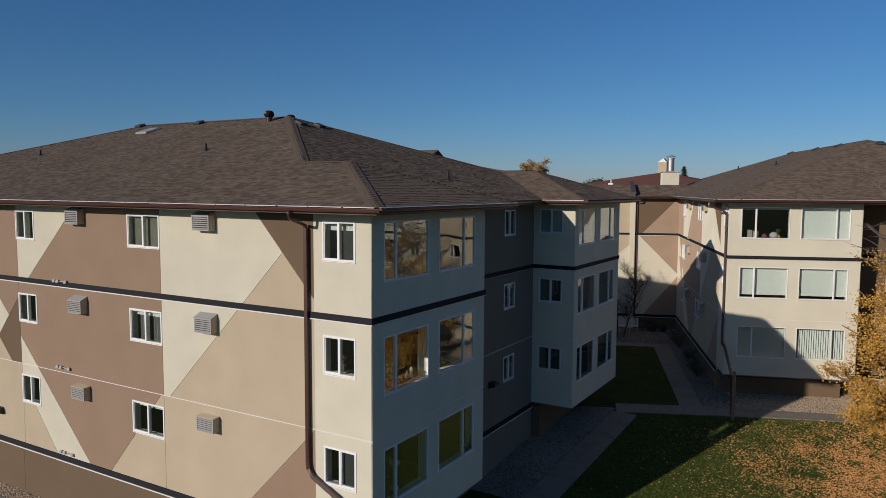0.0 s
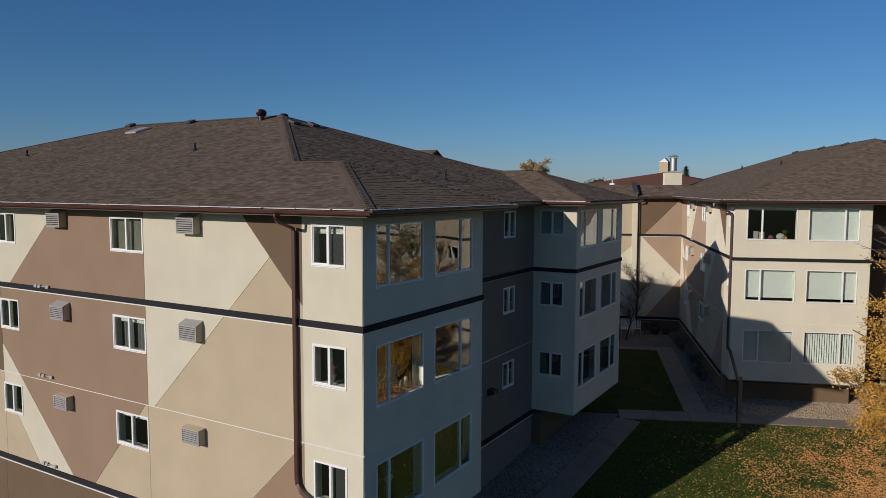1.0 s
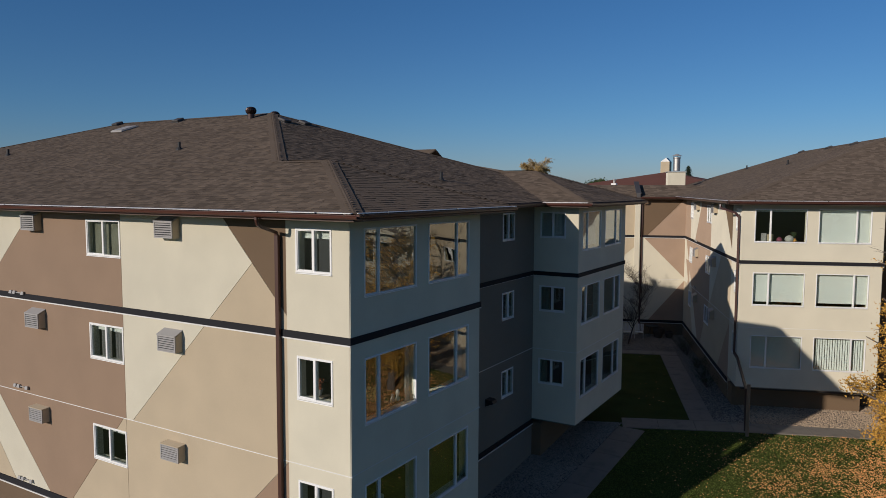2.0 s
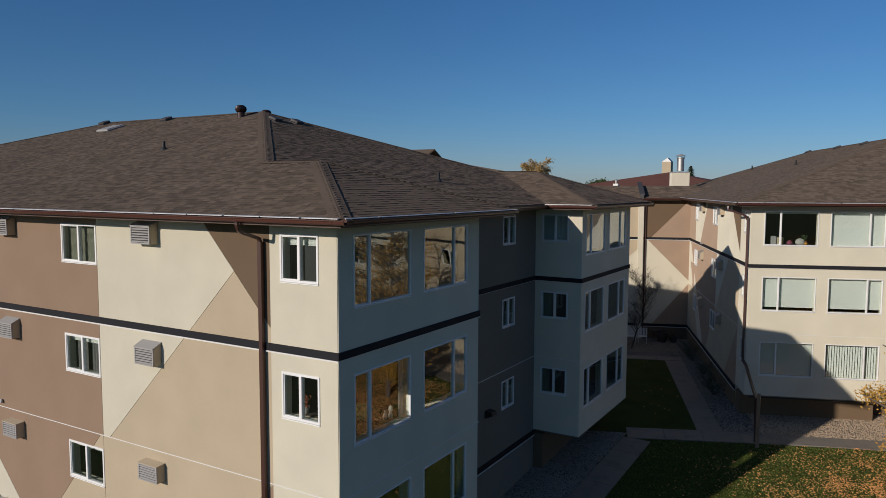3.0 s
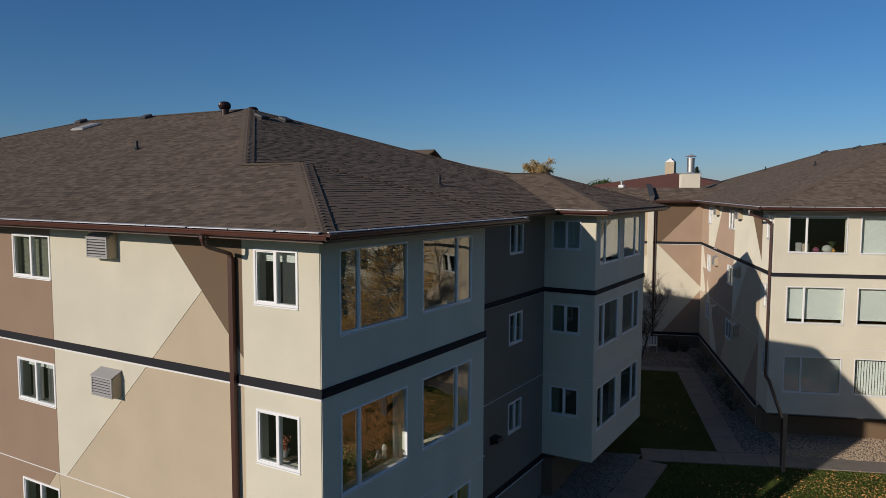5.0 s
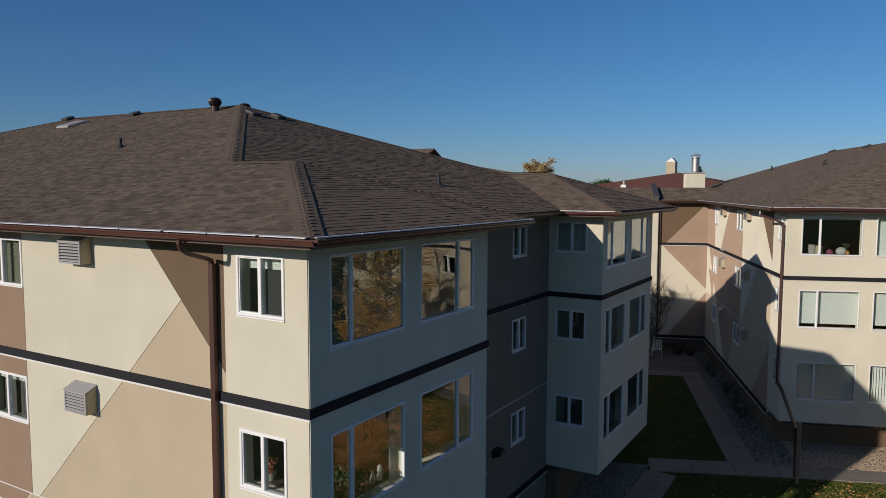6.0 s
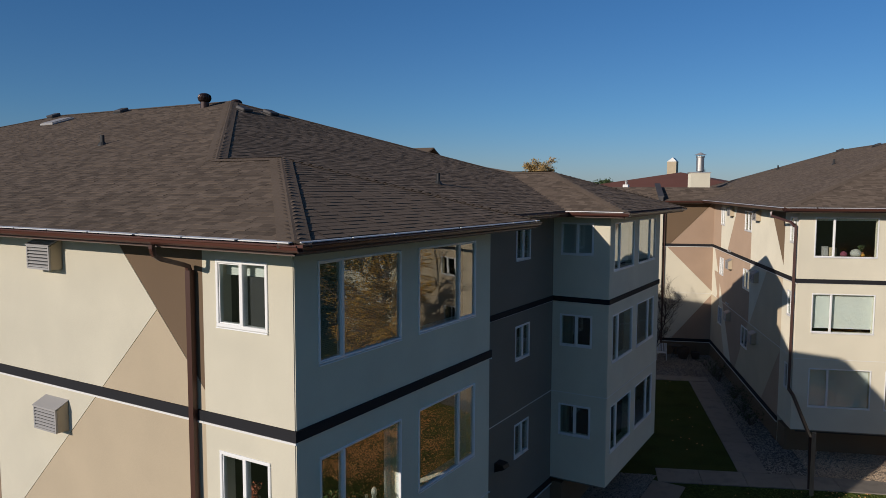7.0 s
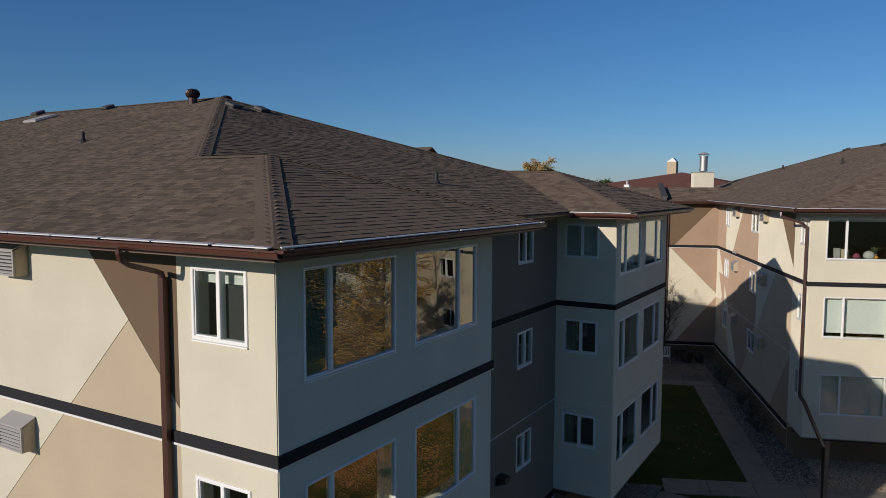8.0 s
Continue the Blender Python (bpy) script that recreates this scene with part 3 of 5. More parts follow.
def paint_wing(u, z):
    """The same fields on the shorter wall of the east wing."""
    if u < 7.14 and storey_of(z) == 3:
        return "dark c3" if z > WING_P[1] + (u - WING_P[0]) * WING_P[2] else "cream c3"
    if u < 14.17 and storey_of(z) == 3:
        return "clay b3" if z < WING_S[1] + (u - WING_S[0]) * WING_S[2] else "cream b3"
    tag = paint_main(u * WING_SCALE, z)
    return tag.replace("brown", "clay").replace("dark a2", "clay a2")


WING_SEGMENTS = LEVELS + [((u / WING_SCALE, 0), (u / WING_SCALE, 1)) for u in (7.29, 14.45, 14.57)] + [segment(k, WING_SCALE) for k in "qrtuv"] + [((a, h), (a + 1, h + k)) for a, h, k in (WING_P, WING_S)]

west_house, LW = wing("apartment_building", (0, 0, 0), (-1, 0, 0), (0, 1, 0), dict(
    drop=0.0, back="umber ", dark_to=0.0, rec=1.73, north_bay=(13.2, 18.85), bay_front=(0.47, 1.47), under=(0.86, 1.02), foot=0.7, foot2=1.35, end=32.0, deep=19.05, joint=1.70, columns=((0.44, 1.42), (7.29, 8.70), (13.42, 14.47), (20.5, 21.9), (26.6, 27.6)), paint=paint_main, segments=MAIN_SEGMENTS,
    bay1=((0.455, 2.46, 0.262), (2.975, 4.98, 0.685)), bay2=((13.56, 15.63, 0.27), (16.12, 18.23, 0.66)), recess=(10.53, 11.47)),
    "three-storey stucco apartment building, cream tan and brown, hip roof")
east_house, LE = wing("apartment_building", E0, WD, D, dict(
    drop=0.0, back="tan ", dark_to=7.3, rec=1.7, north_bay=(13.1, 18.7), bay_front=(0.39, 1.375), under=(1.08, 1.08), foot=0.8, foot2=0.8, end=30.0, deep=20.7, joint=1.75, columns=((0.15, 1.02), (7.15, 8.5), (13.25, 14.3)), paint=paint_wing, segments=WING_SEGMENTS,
    bay1=((0.52, 2.61, 0.31), (3.06, 5.12, 0.72)), bay2=((13.5, 15.55, 0.3), (16.03, 18.1, 0.66)), recess=(9.6, 10.7)),
    "three-storey stucco apartment wing beside a courtyard, hip roof")


# ---- roofs ----
def hip_roof_west():
    roof = west_house
    c, n, w0 = -0.68, 19.36, 1.03
    sb, half = -0.65, 10.02
    top = c + half
    apex, far = w0 + half, 20.05
    run = 1.0
    zf_front = lambda a, b: Z_EAVE + PITCH * (b - c)  # noqa: E731
    zf_side = lambda a, b: Z_EAVE + PITCH / run * (a - w0)  # noqa: E731
    zf_back = lambda a, b: Z_EAVE + PITCH * half / (n - top) * (n - b)  # noqa: E731
    zf_far = lambda a, b: Z_EAVE + PITCH * (far + half - a)  # noqa: E731
    v1, k1 = 2.84, 2.87
    # long front slope, with the corner bay under the same plane
    roof_plane(LW, [(sb, c), (far + half, c), (far, top), (apex, top), (w0 + (v1 - c) * run, v1), (k1, v1)], zf_front, roof, (0, -1))
    # side slope of the main roof, of the corner bay, and the bay's back
    roof_plane(LW, [(w0 + (v1 - c) * run, v1), (apex, top), (w0 + 0.002, n), (w0, 6.36)], zf_side, roof, (-1, 0), thick=(0.006, 0.008, 0.012, 0.014), tab=0.2)
    zf_bay = lambda a, b: Z_EAVE + PITCH * (v1 - c) / (k1 - sb) * (a - sb)  # noqa: E731
    zf_bayn = lambda a, b: Z_EAVE + PITCH * (v1 - c) / (6.36 - v1) * (6.36 - b)  # noqa: E731
    roof_plane(LW, [(sb, c), (k1, v1), (sb, 6.36)], zf_bay, roof, (-1, 0), keep=lambda a, b: 0.0 < b < 4.2, thick=(0.006, 0.008, 0.012, 0.014), tab=0.2)
    roof_plane(LW, [(k1, v1), (w0 + (v1 - c) * run, v1), (w0, 6.36), (sb, 6.36)], zf_bayn, roof, (0, 1))
    # second bay: a small hip of its own
    m, k2 = 16.0, 2.95
    z2 = lambda a, b: Z_EAVE + PITCH * (b - 12.4)  # noqa: E731
    z3 = lambda a, b: Z_EAVE + PITCH * (a - sb)  # noqa: E731
    z4 = lambda a, b: Z_EAVE + PITCH * (19.6 - b)  # noqa: E731
    roof_plane(LW, [(sb, 12.4), (w0, 12.4), (w0 + 3.6, m), (k2, m)], z2, roof, (0, -1))
    roof_plane(LW, [(sb, 12.4), (k2, m), (sb, 19.6)], z3, roof, (-1, 0), thick=(0.006, 0.008, 0.012, 0.014), tab=0.2)
    roof_plane(LW, [(k2, m), (w0 + 3.6, m), (w0, 19.6), (sb, 19.6)], z4, roof, (0, 1))
    for poly, zf in (([(w0, n), (apex, top), (far, top), (far + half, n)], zf_back), ([(far + half, c), (far + half, n), (far, top)], zf_far)):
        pts = [LW(a, b, zf(a, b)) for a, b in poly]
        part("roof_plane", Geo().prism([p - Vector((0, 0, 0.1)) for p in pts], pts), ROOFING, roof)
    zt, zb = zf_front(0, top), zf_front(0, v1)
    ridge_caps(LW, (w0 + (v1 - c) * run, v1), (apex, top), zb, zt, roof, 0.2)
    ridge_caps(LW, (sb, c), (k1, v1), Z_EAVE, zb, roof, 0.2)
    ridge_caps(LW, (k1, v1), (w0 + (v1 - c) * run, v1), zb, zb, roof)
    ridge_caps(LW, (sb, 6.36), (k1, v1), Z_EAVE, zb, roof, 0.12)
    ridge_caps(LW, (far, top), (apex, top), zt, zt, roof)
    ridge_caps(LW, (w0, n), (apex, top), Z_EAVE, zt, roof)
    ridge_caps(LW, (far + half, c), (far, top), Z_EAVE, zt, roof)
    ridge_caps(LW, (sb, 12.4), (k2, m), Z_EAVE, z2(0, m), roof)
    ridge_caps(LW, (sb, 19.6), (k2, m), Z_EAVE, z2(0, m), roof)
    ridge_caps(LW, (k2, m), (w0 + 3.6, m), z2(0, m), z2(0, m), roof)
    eave(LW, (sb, c), (far + half, c), (0, -1), roof, start=0.131)
    eave(LW, (sb, c), (sb, 6.36), (-1, 0), roof, 0.06)
    eave(LW, (sb, 6.36), (w0, 6.36), (0, 1), roof, None)
    eave(LW, (w0, 6.36), (w0, 12.4), (-1, 0), roof, None)
    eave(LW, (sb, 12.4), (w0, 12.4), (0, -1), roof, start=0.131)
    eave(LW, (sb, 12.4), (sb, 19.6), (-1, 0), roof, None)
    eave(LW, (sb, 19.6), (w0, 19.6), (0, 1), roof, None)
    for ring in (((sb + 0.02, c + 0.02), (32.7, c + 0.02), (32.7, 0.2), (-0.2, 0.2), (-0.2, 6.34), (sb + 0.02, 6.34)), ((-0.2, 0.2), (0.3, 0.2), (0.3, 5.4), (2.0, 5.4), (2.0, 6.34), (-0.2, 6.34)), ((w0 + 0.01, 6.34), (2.0, 6.34), (2.0, 12.42), (w0 + 0.01, 12.42)),
                 ((sb + 0.02, 12.42), (2.0, 12.42), (2.0, 13.3), (0.3, 13.3), (0.3, 19.58), (sb + 0.02, 19.58)), ((0.3, 19.0), (2.0, 19.0), (2.0, 19.5), (0.3, 19.5))):
        part("soffit", Geo().prism([LW(a, b, Z_TOP - 0.03) for a, b in ring], [LW(a, b, Z_TOP - 0.01) for a, b in ring]), SOFFIT, roof)


hip_roof_west()


def hip_roof_east():
    roof, c, k = east_house, -0.7, 8.72
    zt = 12.38
    p = (zt - Z_EAVE) / (k - c)
    far, wide = 22.3, 2 * k - c
    zf1 = lambda a, b: Z_EAVE + p * (b - c)  # noqa: E731
    zf2 = lambda a, b: Z_EAVE + p * (a - c)  # noqa: E731
    # plan axes: a along the courtyard face, b along the sunny face
    roof_plane(LE, [(c, c), (far + k - c, c), (far, k), (k, k)], zf1, roof, (0, -1))
    roof_plane(LE, [(c, c), (k, k), (c, wide)], zf2, roof, (-1, 0))
    for poly in ([(c, wide), (k, k), (far, k), (far + k - c, wide)], [(far + k - c, c), (far + k - c, wide), (far, k)]):
        pts = [LE(a, b, zt if abs(b - k) < 0.01 else Z_EAVE) for a, b in poly]
        part("roof_plane", Geo().prism([q - Vector((0, 0, 0.1)) for q in pts], pts), SHINGLE, roof)
    ridge_caps(LE, (c, c), (k, k), Z_EAVE, zt, roof)
    ridge_caps(LE, (k, k), (far, k), zt, zt, roof)
    ridge_caps(LE, (far + k - c, c), (far, k), Z_EAVE, zt, roof)
    ridge_caps(LE, (c, wide), (k, k), Z_EAVE, zt, roof)
    eave(LE, (c, c), (15.9, c), (0, -1), roof, start=0.131)
    eave(LE, (c, c), (c, wide), (-1, 0), roof)
    for ring in (((c + 0.02, c + 0.02), (16.4, c + 0.02), (16.4, 0.2), (c + 0.02, 0.2)), ((c + 0.02, 0.2), (2.0, 0.2), (2.0, wide - 0.1), (c + 0.02, wide - 0.1))):
        part("soffit", Geo().prism([LE(a, b, Z_TOP - 0.03) for a, b in ring], [LE(a, b, Z_TOP - 0.01) for a, b in ring]), SOFFIT, roof)


hip_roof_east()


# ---- link between the wings, at the head of the courtyard ----
def link_wing():
    I = E0 + WD * 16.5
    house = thing("link_building", (I.x, I.y, 0), "low-roofed stucco link between two apartment wings", "apartment building")
    W = wall_frame(I, -D, -WD)

    def paint(u, z):
        st = storey_of(z)
        if u > 2.87:
            return "tan far %d" % st if st == 3 or (st == 2 and z > 5.85 - (u - 3.21) * 0.9) else "cream far %d" % st
        if st == 3:
            return "dark n3" if z > 9.1 - (u - 0.02) * 1.04 else "clay n3"
        if st == 2:
            return "clay n2" if z > 3.83 + u * 1.0 else "cream n2"
        return ("clay n1" if z < 3.66 - u * 1.2 else "cream n1") if st == 1 else "dark n0"

    seg = LEVELS + [((2.87, 0), (2.87, 1)), ((3.21, 5.85), (4.21, 4.95)), ((0, 3.83), (1, 4.83)), ((0, 3.66), (1, 2.46)), ((0.02, 9.1), (1.02, 8.06))]
    build_wall("wall", W, 0, 12, -0.6, Z_TOP, [], house, paint, seg)
    trim_bands(W, 0, 12, house, True)
    L = lambda u, o, z: I - D * u + WD * o + Vector((0, 0, z))  # noqa: E731
    ze, zr = 9.17, 9.93
    zf = lambda u, o: ze + (zr - ze) / 2.3 * (o + 0.6)  # noqa: E731
    roof_plane(L, [(-6.0, -0.6), (12, -0.6), (12, 1.7), (-6.0, 1.7)], zf, house, (0, -1), course=0.16, tab=0.34)
    pts = [L(u, o, z) for u, o, z in ((-6, 1.7, zr), (12, 1.7, zr), (12, 4.0, 9.17), (-6, 4.0, 9.17))]
    part("roof_plane", Geo().prism([q - Vector((0, 0, 0.1)) for q in pts], pts), SHINGLE, house)
    F = lambda u, o, z: L(u, -0.6 - o, z)  # noqa: E731
    part("gutter", Geo().prism([F(-0.1, o, ze - 0.02 + z) for o, z in GUTTER_PROFILE], [F(12, o, ze - 0.02 + z) for o, z in GUTTER_PROFILE]), GUTTER, house)
    part("soffit", Geo().box(F, 0, 12, -0.6, 0.0, ze - 0.15, ze - 0.1), SOFFIT, house)
    # fire wall that rises through the roof
    part("fire_wall", Geo().prism([L(u, o, -0.6) for u, o in ((2.92, -0.3), (3.25, -0.3), (3.25, 0.05), (2.92, 0.05))], [L(u, o, 9.1) for u, o in ((2.92, -0.3), (3.25, -0.3), (3.25, 0.05), (2.92, 0.05))]), CREAM, house)
    rise = ((-0.72, 9.1, 9.36), (1.75, 9.7, 10.12))
    part("fire_wall", Geo().prism([L(u, o, z) for (o, z, _), us in zip(rise, ((2.98, 3.2), (3.2, 2.98))) for u in us], [L(u, o, z) for (o, _, z), us in zip(rise, ((2.98, 3.2), (3.2, 2.98))) for u in us]), VENT, house)
    part("fire_wall_cap", Geo().prism([L(u, o, z) for (o, _, z), us in zip(rise, ((2.93, 3.25), (3.25, 2.93))) for u in us], [L(u, o, z + 0.07) for (o, _, z), us in zip(rise, ((2.93, 3.25), (3.25, 2.93))) for u in us]), VENT, house)
    part("downspout", Geo().tube([F(2.8, 0.06, 9.05), F(2.8, 0.0, 8.9), F(2.8, -0.5, 8.65), F(2.8, -0.52, 0.4)], 0.06, 4), GUTTER, house)
    return L


LN = link_wing()


# ---- walks and beds ----
def walk_strip(points, width, seg):
    """Concrete slabs along a straight walk."""
    p, q = Vector(points[0]), Vector(points[1])
    n = max(1, round((q - p).length / seg))
    s = Vector((-(q - p).y, (q - p).x)).normalized() * width / 2
    for i in range(n):
        a, b = p + (q - p) * ((i + 0.006) / n), p + (q - p) * ((i + 0.994) / n)
        ground_patch("slab", [tuple(a - s), tuple(b - s), tuple(b + s), tuple(a + s)], CONCRETE, 0.03, 0.12, pavement)


pavement = tagged(part("pavement", Geo().add([(20, 26, -0.05), (20.1, 26, -0.05), (20.1, 26.1, -0.05)], [(0, 1, 2)]), CONCRETE), "grey concrete garden walk with joints", "walk", kind="structure")
walk_strip(((0.60, 6.0), (0.95, 17.3)), 1.08, 1.5)
walk_strip((east(-4.95, -2.38), east(14.0, -2.36)), 1.05, 1.5)
walk_strip((east(-1.66, -1.84), east(-1.58, 10.2)), 0.98, 1.5)
walk_strip((east(-1.09, 10.72), east(-8.0, 10.72)), 0.92, 1.5)


# ---- gravel beds ----
def gravel_bed(outline, n, label, bed_mat=None, mat=None):
    bed = ground_patch("gravel_bed", outline, bed_mat or GRAVEL, 0.015, 0.08, label=label, category="gravel bed")
    g = Geo()
    for x, y in scatter(outline, n):
        r, z = random.uniform(0.016, 0.042), ground_z(x, y) + 0.016
        a = random.uniform(0, 6.34)
        ring = [(x + r * math.cos(a + k * 1.2566) * random.uniform(0.7, 1.2), y + r * math.sin(a + k * 1.2566) * random.uniform(0.7, 1.2), z) for k in range(5)]
        g.add(ring + [(x + random.uniform(-0.3, 0.3) * r, y + random.uniform(-0.3, 0.3) * r, z + r * random.uniform(0.5, 1.0))], [(i, (i + 1) % 5, 5) for i in range(5)])
    tagged(part("stones", g, mat or SHADED_STONE, bed, tidy=False), kind="stuff")


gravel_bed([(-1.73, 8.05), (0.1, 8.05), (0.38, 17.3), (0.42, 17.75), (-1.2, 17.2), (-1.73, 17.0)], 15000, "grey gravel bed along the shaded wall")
gravel_bed([east(0.3, -1.83), east(13.5, -1.83), east(13.5, 1.7), east(0.3, 1.7)], 18000, "pale gravel bed below the bay windows", SUNLIT_BED, SUNLIT_STONE)
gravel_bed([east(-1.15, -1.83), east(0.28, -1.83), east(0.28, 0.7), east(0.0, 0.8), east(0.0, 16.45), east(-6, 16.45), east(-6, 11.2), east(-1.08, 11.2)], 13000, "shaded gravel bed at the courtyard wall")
gravel_bed([(-30, -0.62), (-1.0, -0.62), (-1.0, 0.0), (-30, 0.0)], 14000, "brown river stones along the wall foot", None, SUNLIT_STONE)
walk_strip(((-30, -1.25), (6, -1.25)), 1.2, 1.5)


# ---- lawn cover ----
def leaf_litter():
    g = Geo()
    cx, cy = 12.6, 14.8
    n = 0
    while n < 46000:
        x, y = random.uniform(1.6, 24), random.uniform(-6, 20.5)
        q = Vector((x, y, 0)) - E0
        if q.dot(WD) > -2.96 or x < 1.6:
            continue
        d = math.hypot((x - cx) / 4.8, (y - cy) / 4.2)
        patch = 0.62 + 0.6 * noise.noise(Vector((x * 0.55, y * 0.55, 3))) + 0.5 * noise.noise(Vector((x * 1.7, y * 1.7, 7)))
        if random.random() > max(0.016 if x > 4.5 else 0.002, min(1.0, math.exp(-d * d * 1.25) * 2.9 * max(0.04, patch) ** 1.6)):
            continue
        n += 1
        r, a = random.uniform(0.018, 0.04), random.uniform(0, 6.34)
        z = ground_z(x, y) + 0.03
        c, s = math.cos(a) * r, math.sin(a) * r
        up = [random.uniform(0, 0.03) for _ in range(4)]
        g.add([(x + c, y + s, z + up[0]), (x - s * 0.7, y + c * 0.7, z + up[1]), (x - c, y - s, z + up[2]), (x + s * 0.7, y - c * 0.7, z + up[3])], [(0, 1, 2), (0, 2, 3)])
    for x, y in scatter([(-2.4, 29.9), (0.6, 19.2), (2.6, 19.6), (-1.2, 30.2)], 14):
        r, z = random.uniform(0.025, 0.04), ground_z(x, y) + 0.035
        g.add([(x + r, y, z), (x, y + r, z + 0.02), (x - r, y, z), (x, y - r, z + 0.01)], [(0, 1, 2), (0, 2, 3)])
    tagged(part("fallen_leaves", g, LEAF_F, tidy=False), "orange brown fallen leaves scattered over the lawn", "leaves", kind="stuff")


leaf_litter()


def grass_tufts():
    g = Geo()
    n = 0
    while n < 62000:
        x, y = random.uniform(1.2, 15), random.uniform(5, 21)
        q = Vector((x, y, 0)) - E0
        if q.dot(WD) > -2.96 or x < 0.85 + 0.04 * y:
            continue
        n += 1
        z, a = ground_z(x, y), random.uniform(0, 6.34)
        for k in range(3):
            b = a + k * 2.1
            w, h, o = 0.016, random.uniform(0.012, 0.028), random.uniform(0.01, 0.035)
            c, s = math.cos(b), math.sin(b)
            g.add([(x - s * w + c * 0.01, y + c * w + s * 0.01, z - 0.005), (x + s * w + c * 0.01, y - c * w + s * 0.01, z - 0.005), (x + c * o, y + s * o, z + h)], [(0, 1, 2)])
    tagged(part("grass", g, BLADE, tidy=False), "short green autumn grass of the lawn", "grass", kind="stuff")


grass_tufts()


# ---- air conditioners ----
def air_conditioner(W, u0, z0, group, rise=0.11):
    """A louvred wall unit with a sloped hood."""
    w, h, dp = 0.64, 0.395, 0.25
    at = W(u0 + w / 2, 0.014, z0)
    ac = thing("air_conditioner", at, "grey louvred wall air conditioner with " + ("sloped grey hood" if rise > 0.05 else "flat tan top"), "air conditioner", group)
    o = 0.016
    body = [W(u0, o, z0), W(u0 + w, o, z0), W(u0 + w, dp - 0.03, z0), W(u0, dp - 0.03, z0), W(u0, o, z0 + h + rise), W(u0 + w, o, z0 + h + rise), W(u0 + w, dp - 0.03, z0 + h - 0.01), W(u0, dp - 0.03, z0 + h - 0.01)]
    bevel(part("housing", Geo().hexa(body), TAN, ac, "tan painted metal housing"), 0.008)
    hood = [W(u0 - 0.012, o, z0 + h + rise + 0.005), W(u0 + w + 0.012, o, z0 + h + rise + 0.005), W(u0 + w + 0.012, dp + 0.012, z0 + h - 0.006), W(u0 - 0.012, dp + 0.012, z0 + h - 0.006)]
    part("hood", Geo().prism(hood, [p + Vector((0, 0, 0.014)) for p in hood]), GREY if rise > 0.05 else TAN, ac)
    part("cavity", Geo().box(W, u0 + 0.02, u0 + w - 0.02, dp - 0.034, dp - 0.026, z0 + 0.02, z0 + h - 0.02), BLACK, ac)
    g = Geo()
    for a, b, c, d in ((u0, u0 + w, z0, z0 + 0.03), (u0, u0 + w, z0 + h - 0.03, z0 + h - 0.008), (u0, u0 + 0.03, z0 + 0.03, z0 + h - 0.03), (u0 + w - 0.03, u0 + w, z0 + 0.03, z0 + h - 0.03)):
        g.box(W, a, b, dp - 0.03, dp, c, d)
    part("grille_frame", g, GREY, ac)
    for i in range(6):
        z = z0 + 0.036 + i * (h - 0.08) / 5.7
        slat = [W(u0 + 0.03, dp - 0.022, z + 0.022), W(u0 + w - 0.03, dp - 0.022, z + 0.022), W(u0 + w - 0.03, dp + 0.002, z + 0.004), W(u0 + 0.03, dp + 0.002, z + 0.004)]
        part("slat", Geo().prism(slat, [p + Vector((0, 0, 0.012)) for p in slat]), GREY, ac)
    return ac


WEST_FRONT, EAST_FRONT = wall_frame((0, 0, 0), (-1, 0, 0), (0, -1, 0)), wall_frame(E0, WD, -D)
for z in (8.475, 5.745, 3.05):
    for u in (5.045, 10.72, 17.95):
        air_conditioner(WEST_FRONT, u, z, "air conditioners on the painted wall", 0.11 if z > 4 else 0.01)
    for u in (5.5, 11.0):
        air_conditioner(EAST_FRONT, u, z, "air conditioners on the courtyard wall")


def cable_bracket(W, u, z):
    b = thing("wall_bracket", W(u, 0.02, z), "pale metal anchor bracket on the wall belt", "bracket", "brackets on the painted wall")
    part("plate", Geo().box(W, u - 0.36, u + 0.36, 0.046, 0.055, z - 0.015, z + 0.015), GREY, b)
    for du in (-0.3, 0.12, 0.3):
        part("lug", Geo().hexa([W(u + du - 0.07, 0.055, z - 0.04), W(u + du + 0.07, 0.055, z - 0.04), W(u + du + 0.07, 0.10, z - 0.04), W(u + du - 0.07, 0.10, z - 0.04),
                                W(u + du - 0.05, 0.055, z + 0.05), W(u + du + 0.05, 0.055, z + 0.05), W(u + du + 0.05, 0.075, z + 0.05), W(u + du - 0.05, 0.075, z + 0.05)]), GREY, b)


for z in (6.64, 3.88, 1.09):
    cable_bracket(WEST_FRONT, 12.05, z)
for z in (6.64, 3.88):
    cable_bracket(EAST_FRONT, 11.7, z)


def wall_lamp(W, u, z):
    b = thing("wall_lamp", W(u, 0.02, z), "dark metal wall lamp with sloped hood", "wall lamp")
    part("hood", Geo().prism([W(u - 0.16, 0.015, z - 0.1), W(u - 0.16, 0.30, z + 0.02), W(u - 0.16, 0.26, z + 0.12), W(u - 0.16, 0.015, z + 0.15)], [W(u + 0.16, 0.015, z - 0.1), W(u + 0.16, 0.30, z + 0.02), W(u + 0.16, 0.26, z + 0.12), W(u + 0.16, 0.015, z + 0.15)]), BLACK, b)
    part("lens", Geo().prism([W(u - 0.12, 0.03, z - 0.11), W(u - 0.12, 0.27, z), W(u - 0.12, 0.265, z + 0.012), W(u - 0.12, 0.03, z - 0.1)], [W(u + 0.12, 0.03, z - 0.11), W(u + 0.12, 0.27, z), W(u + 0.12, 0.265, z + 0.012), W(u + 0.12, 0.03, z - 0.1)]), LENS, b)


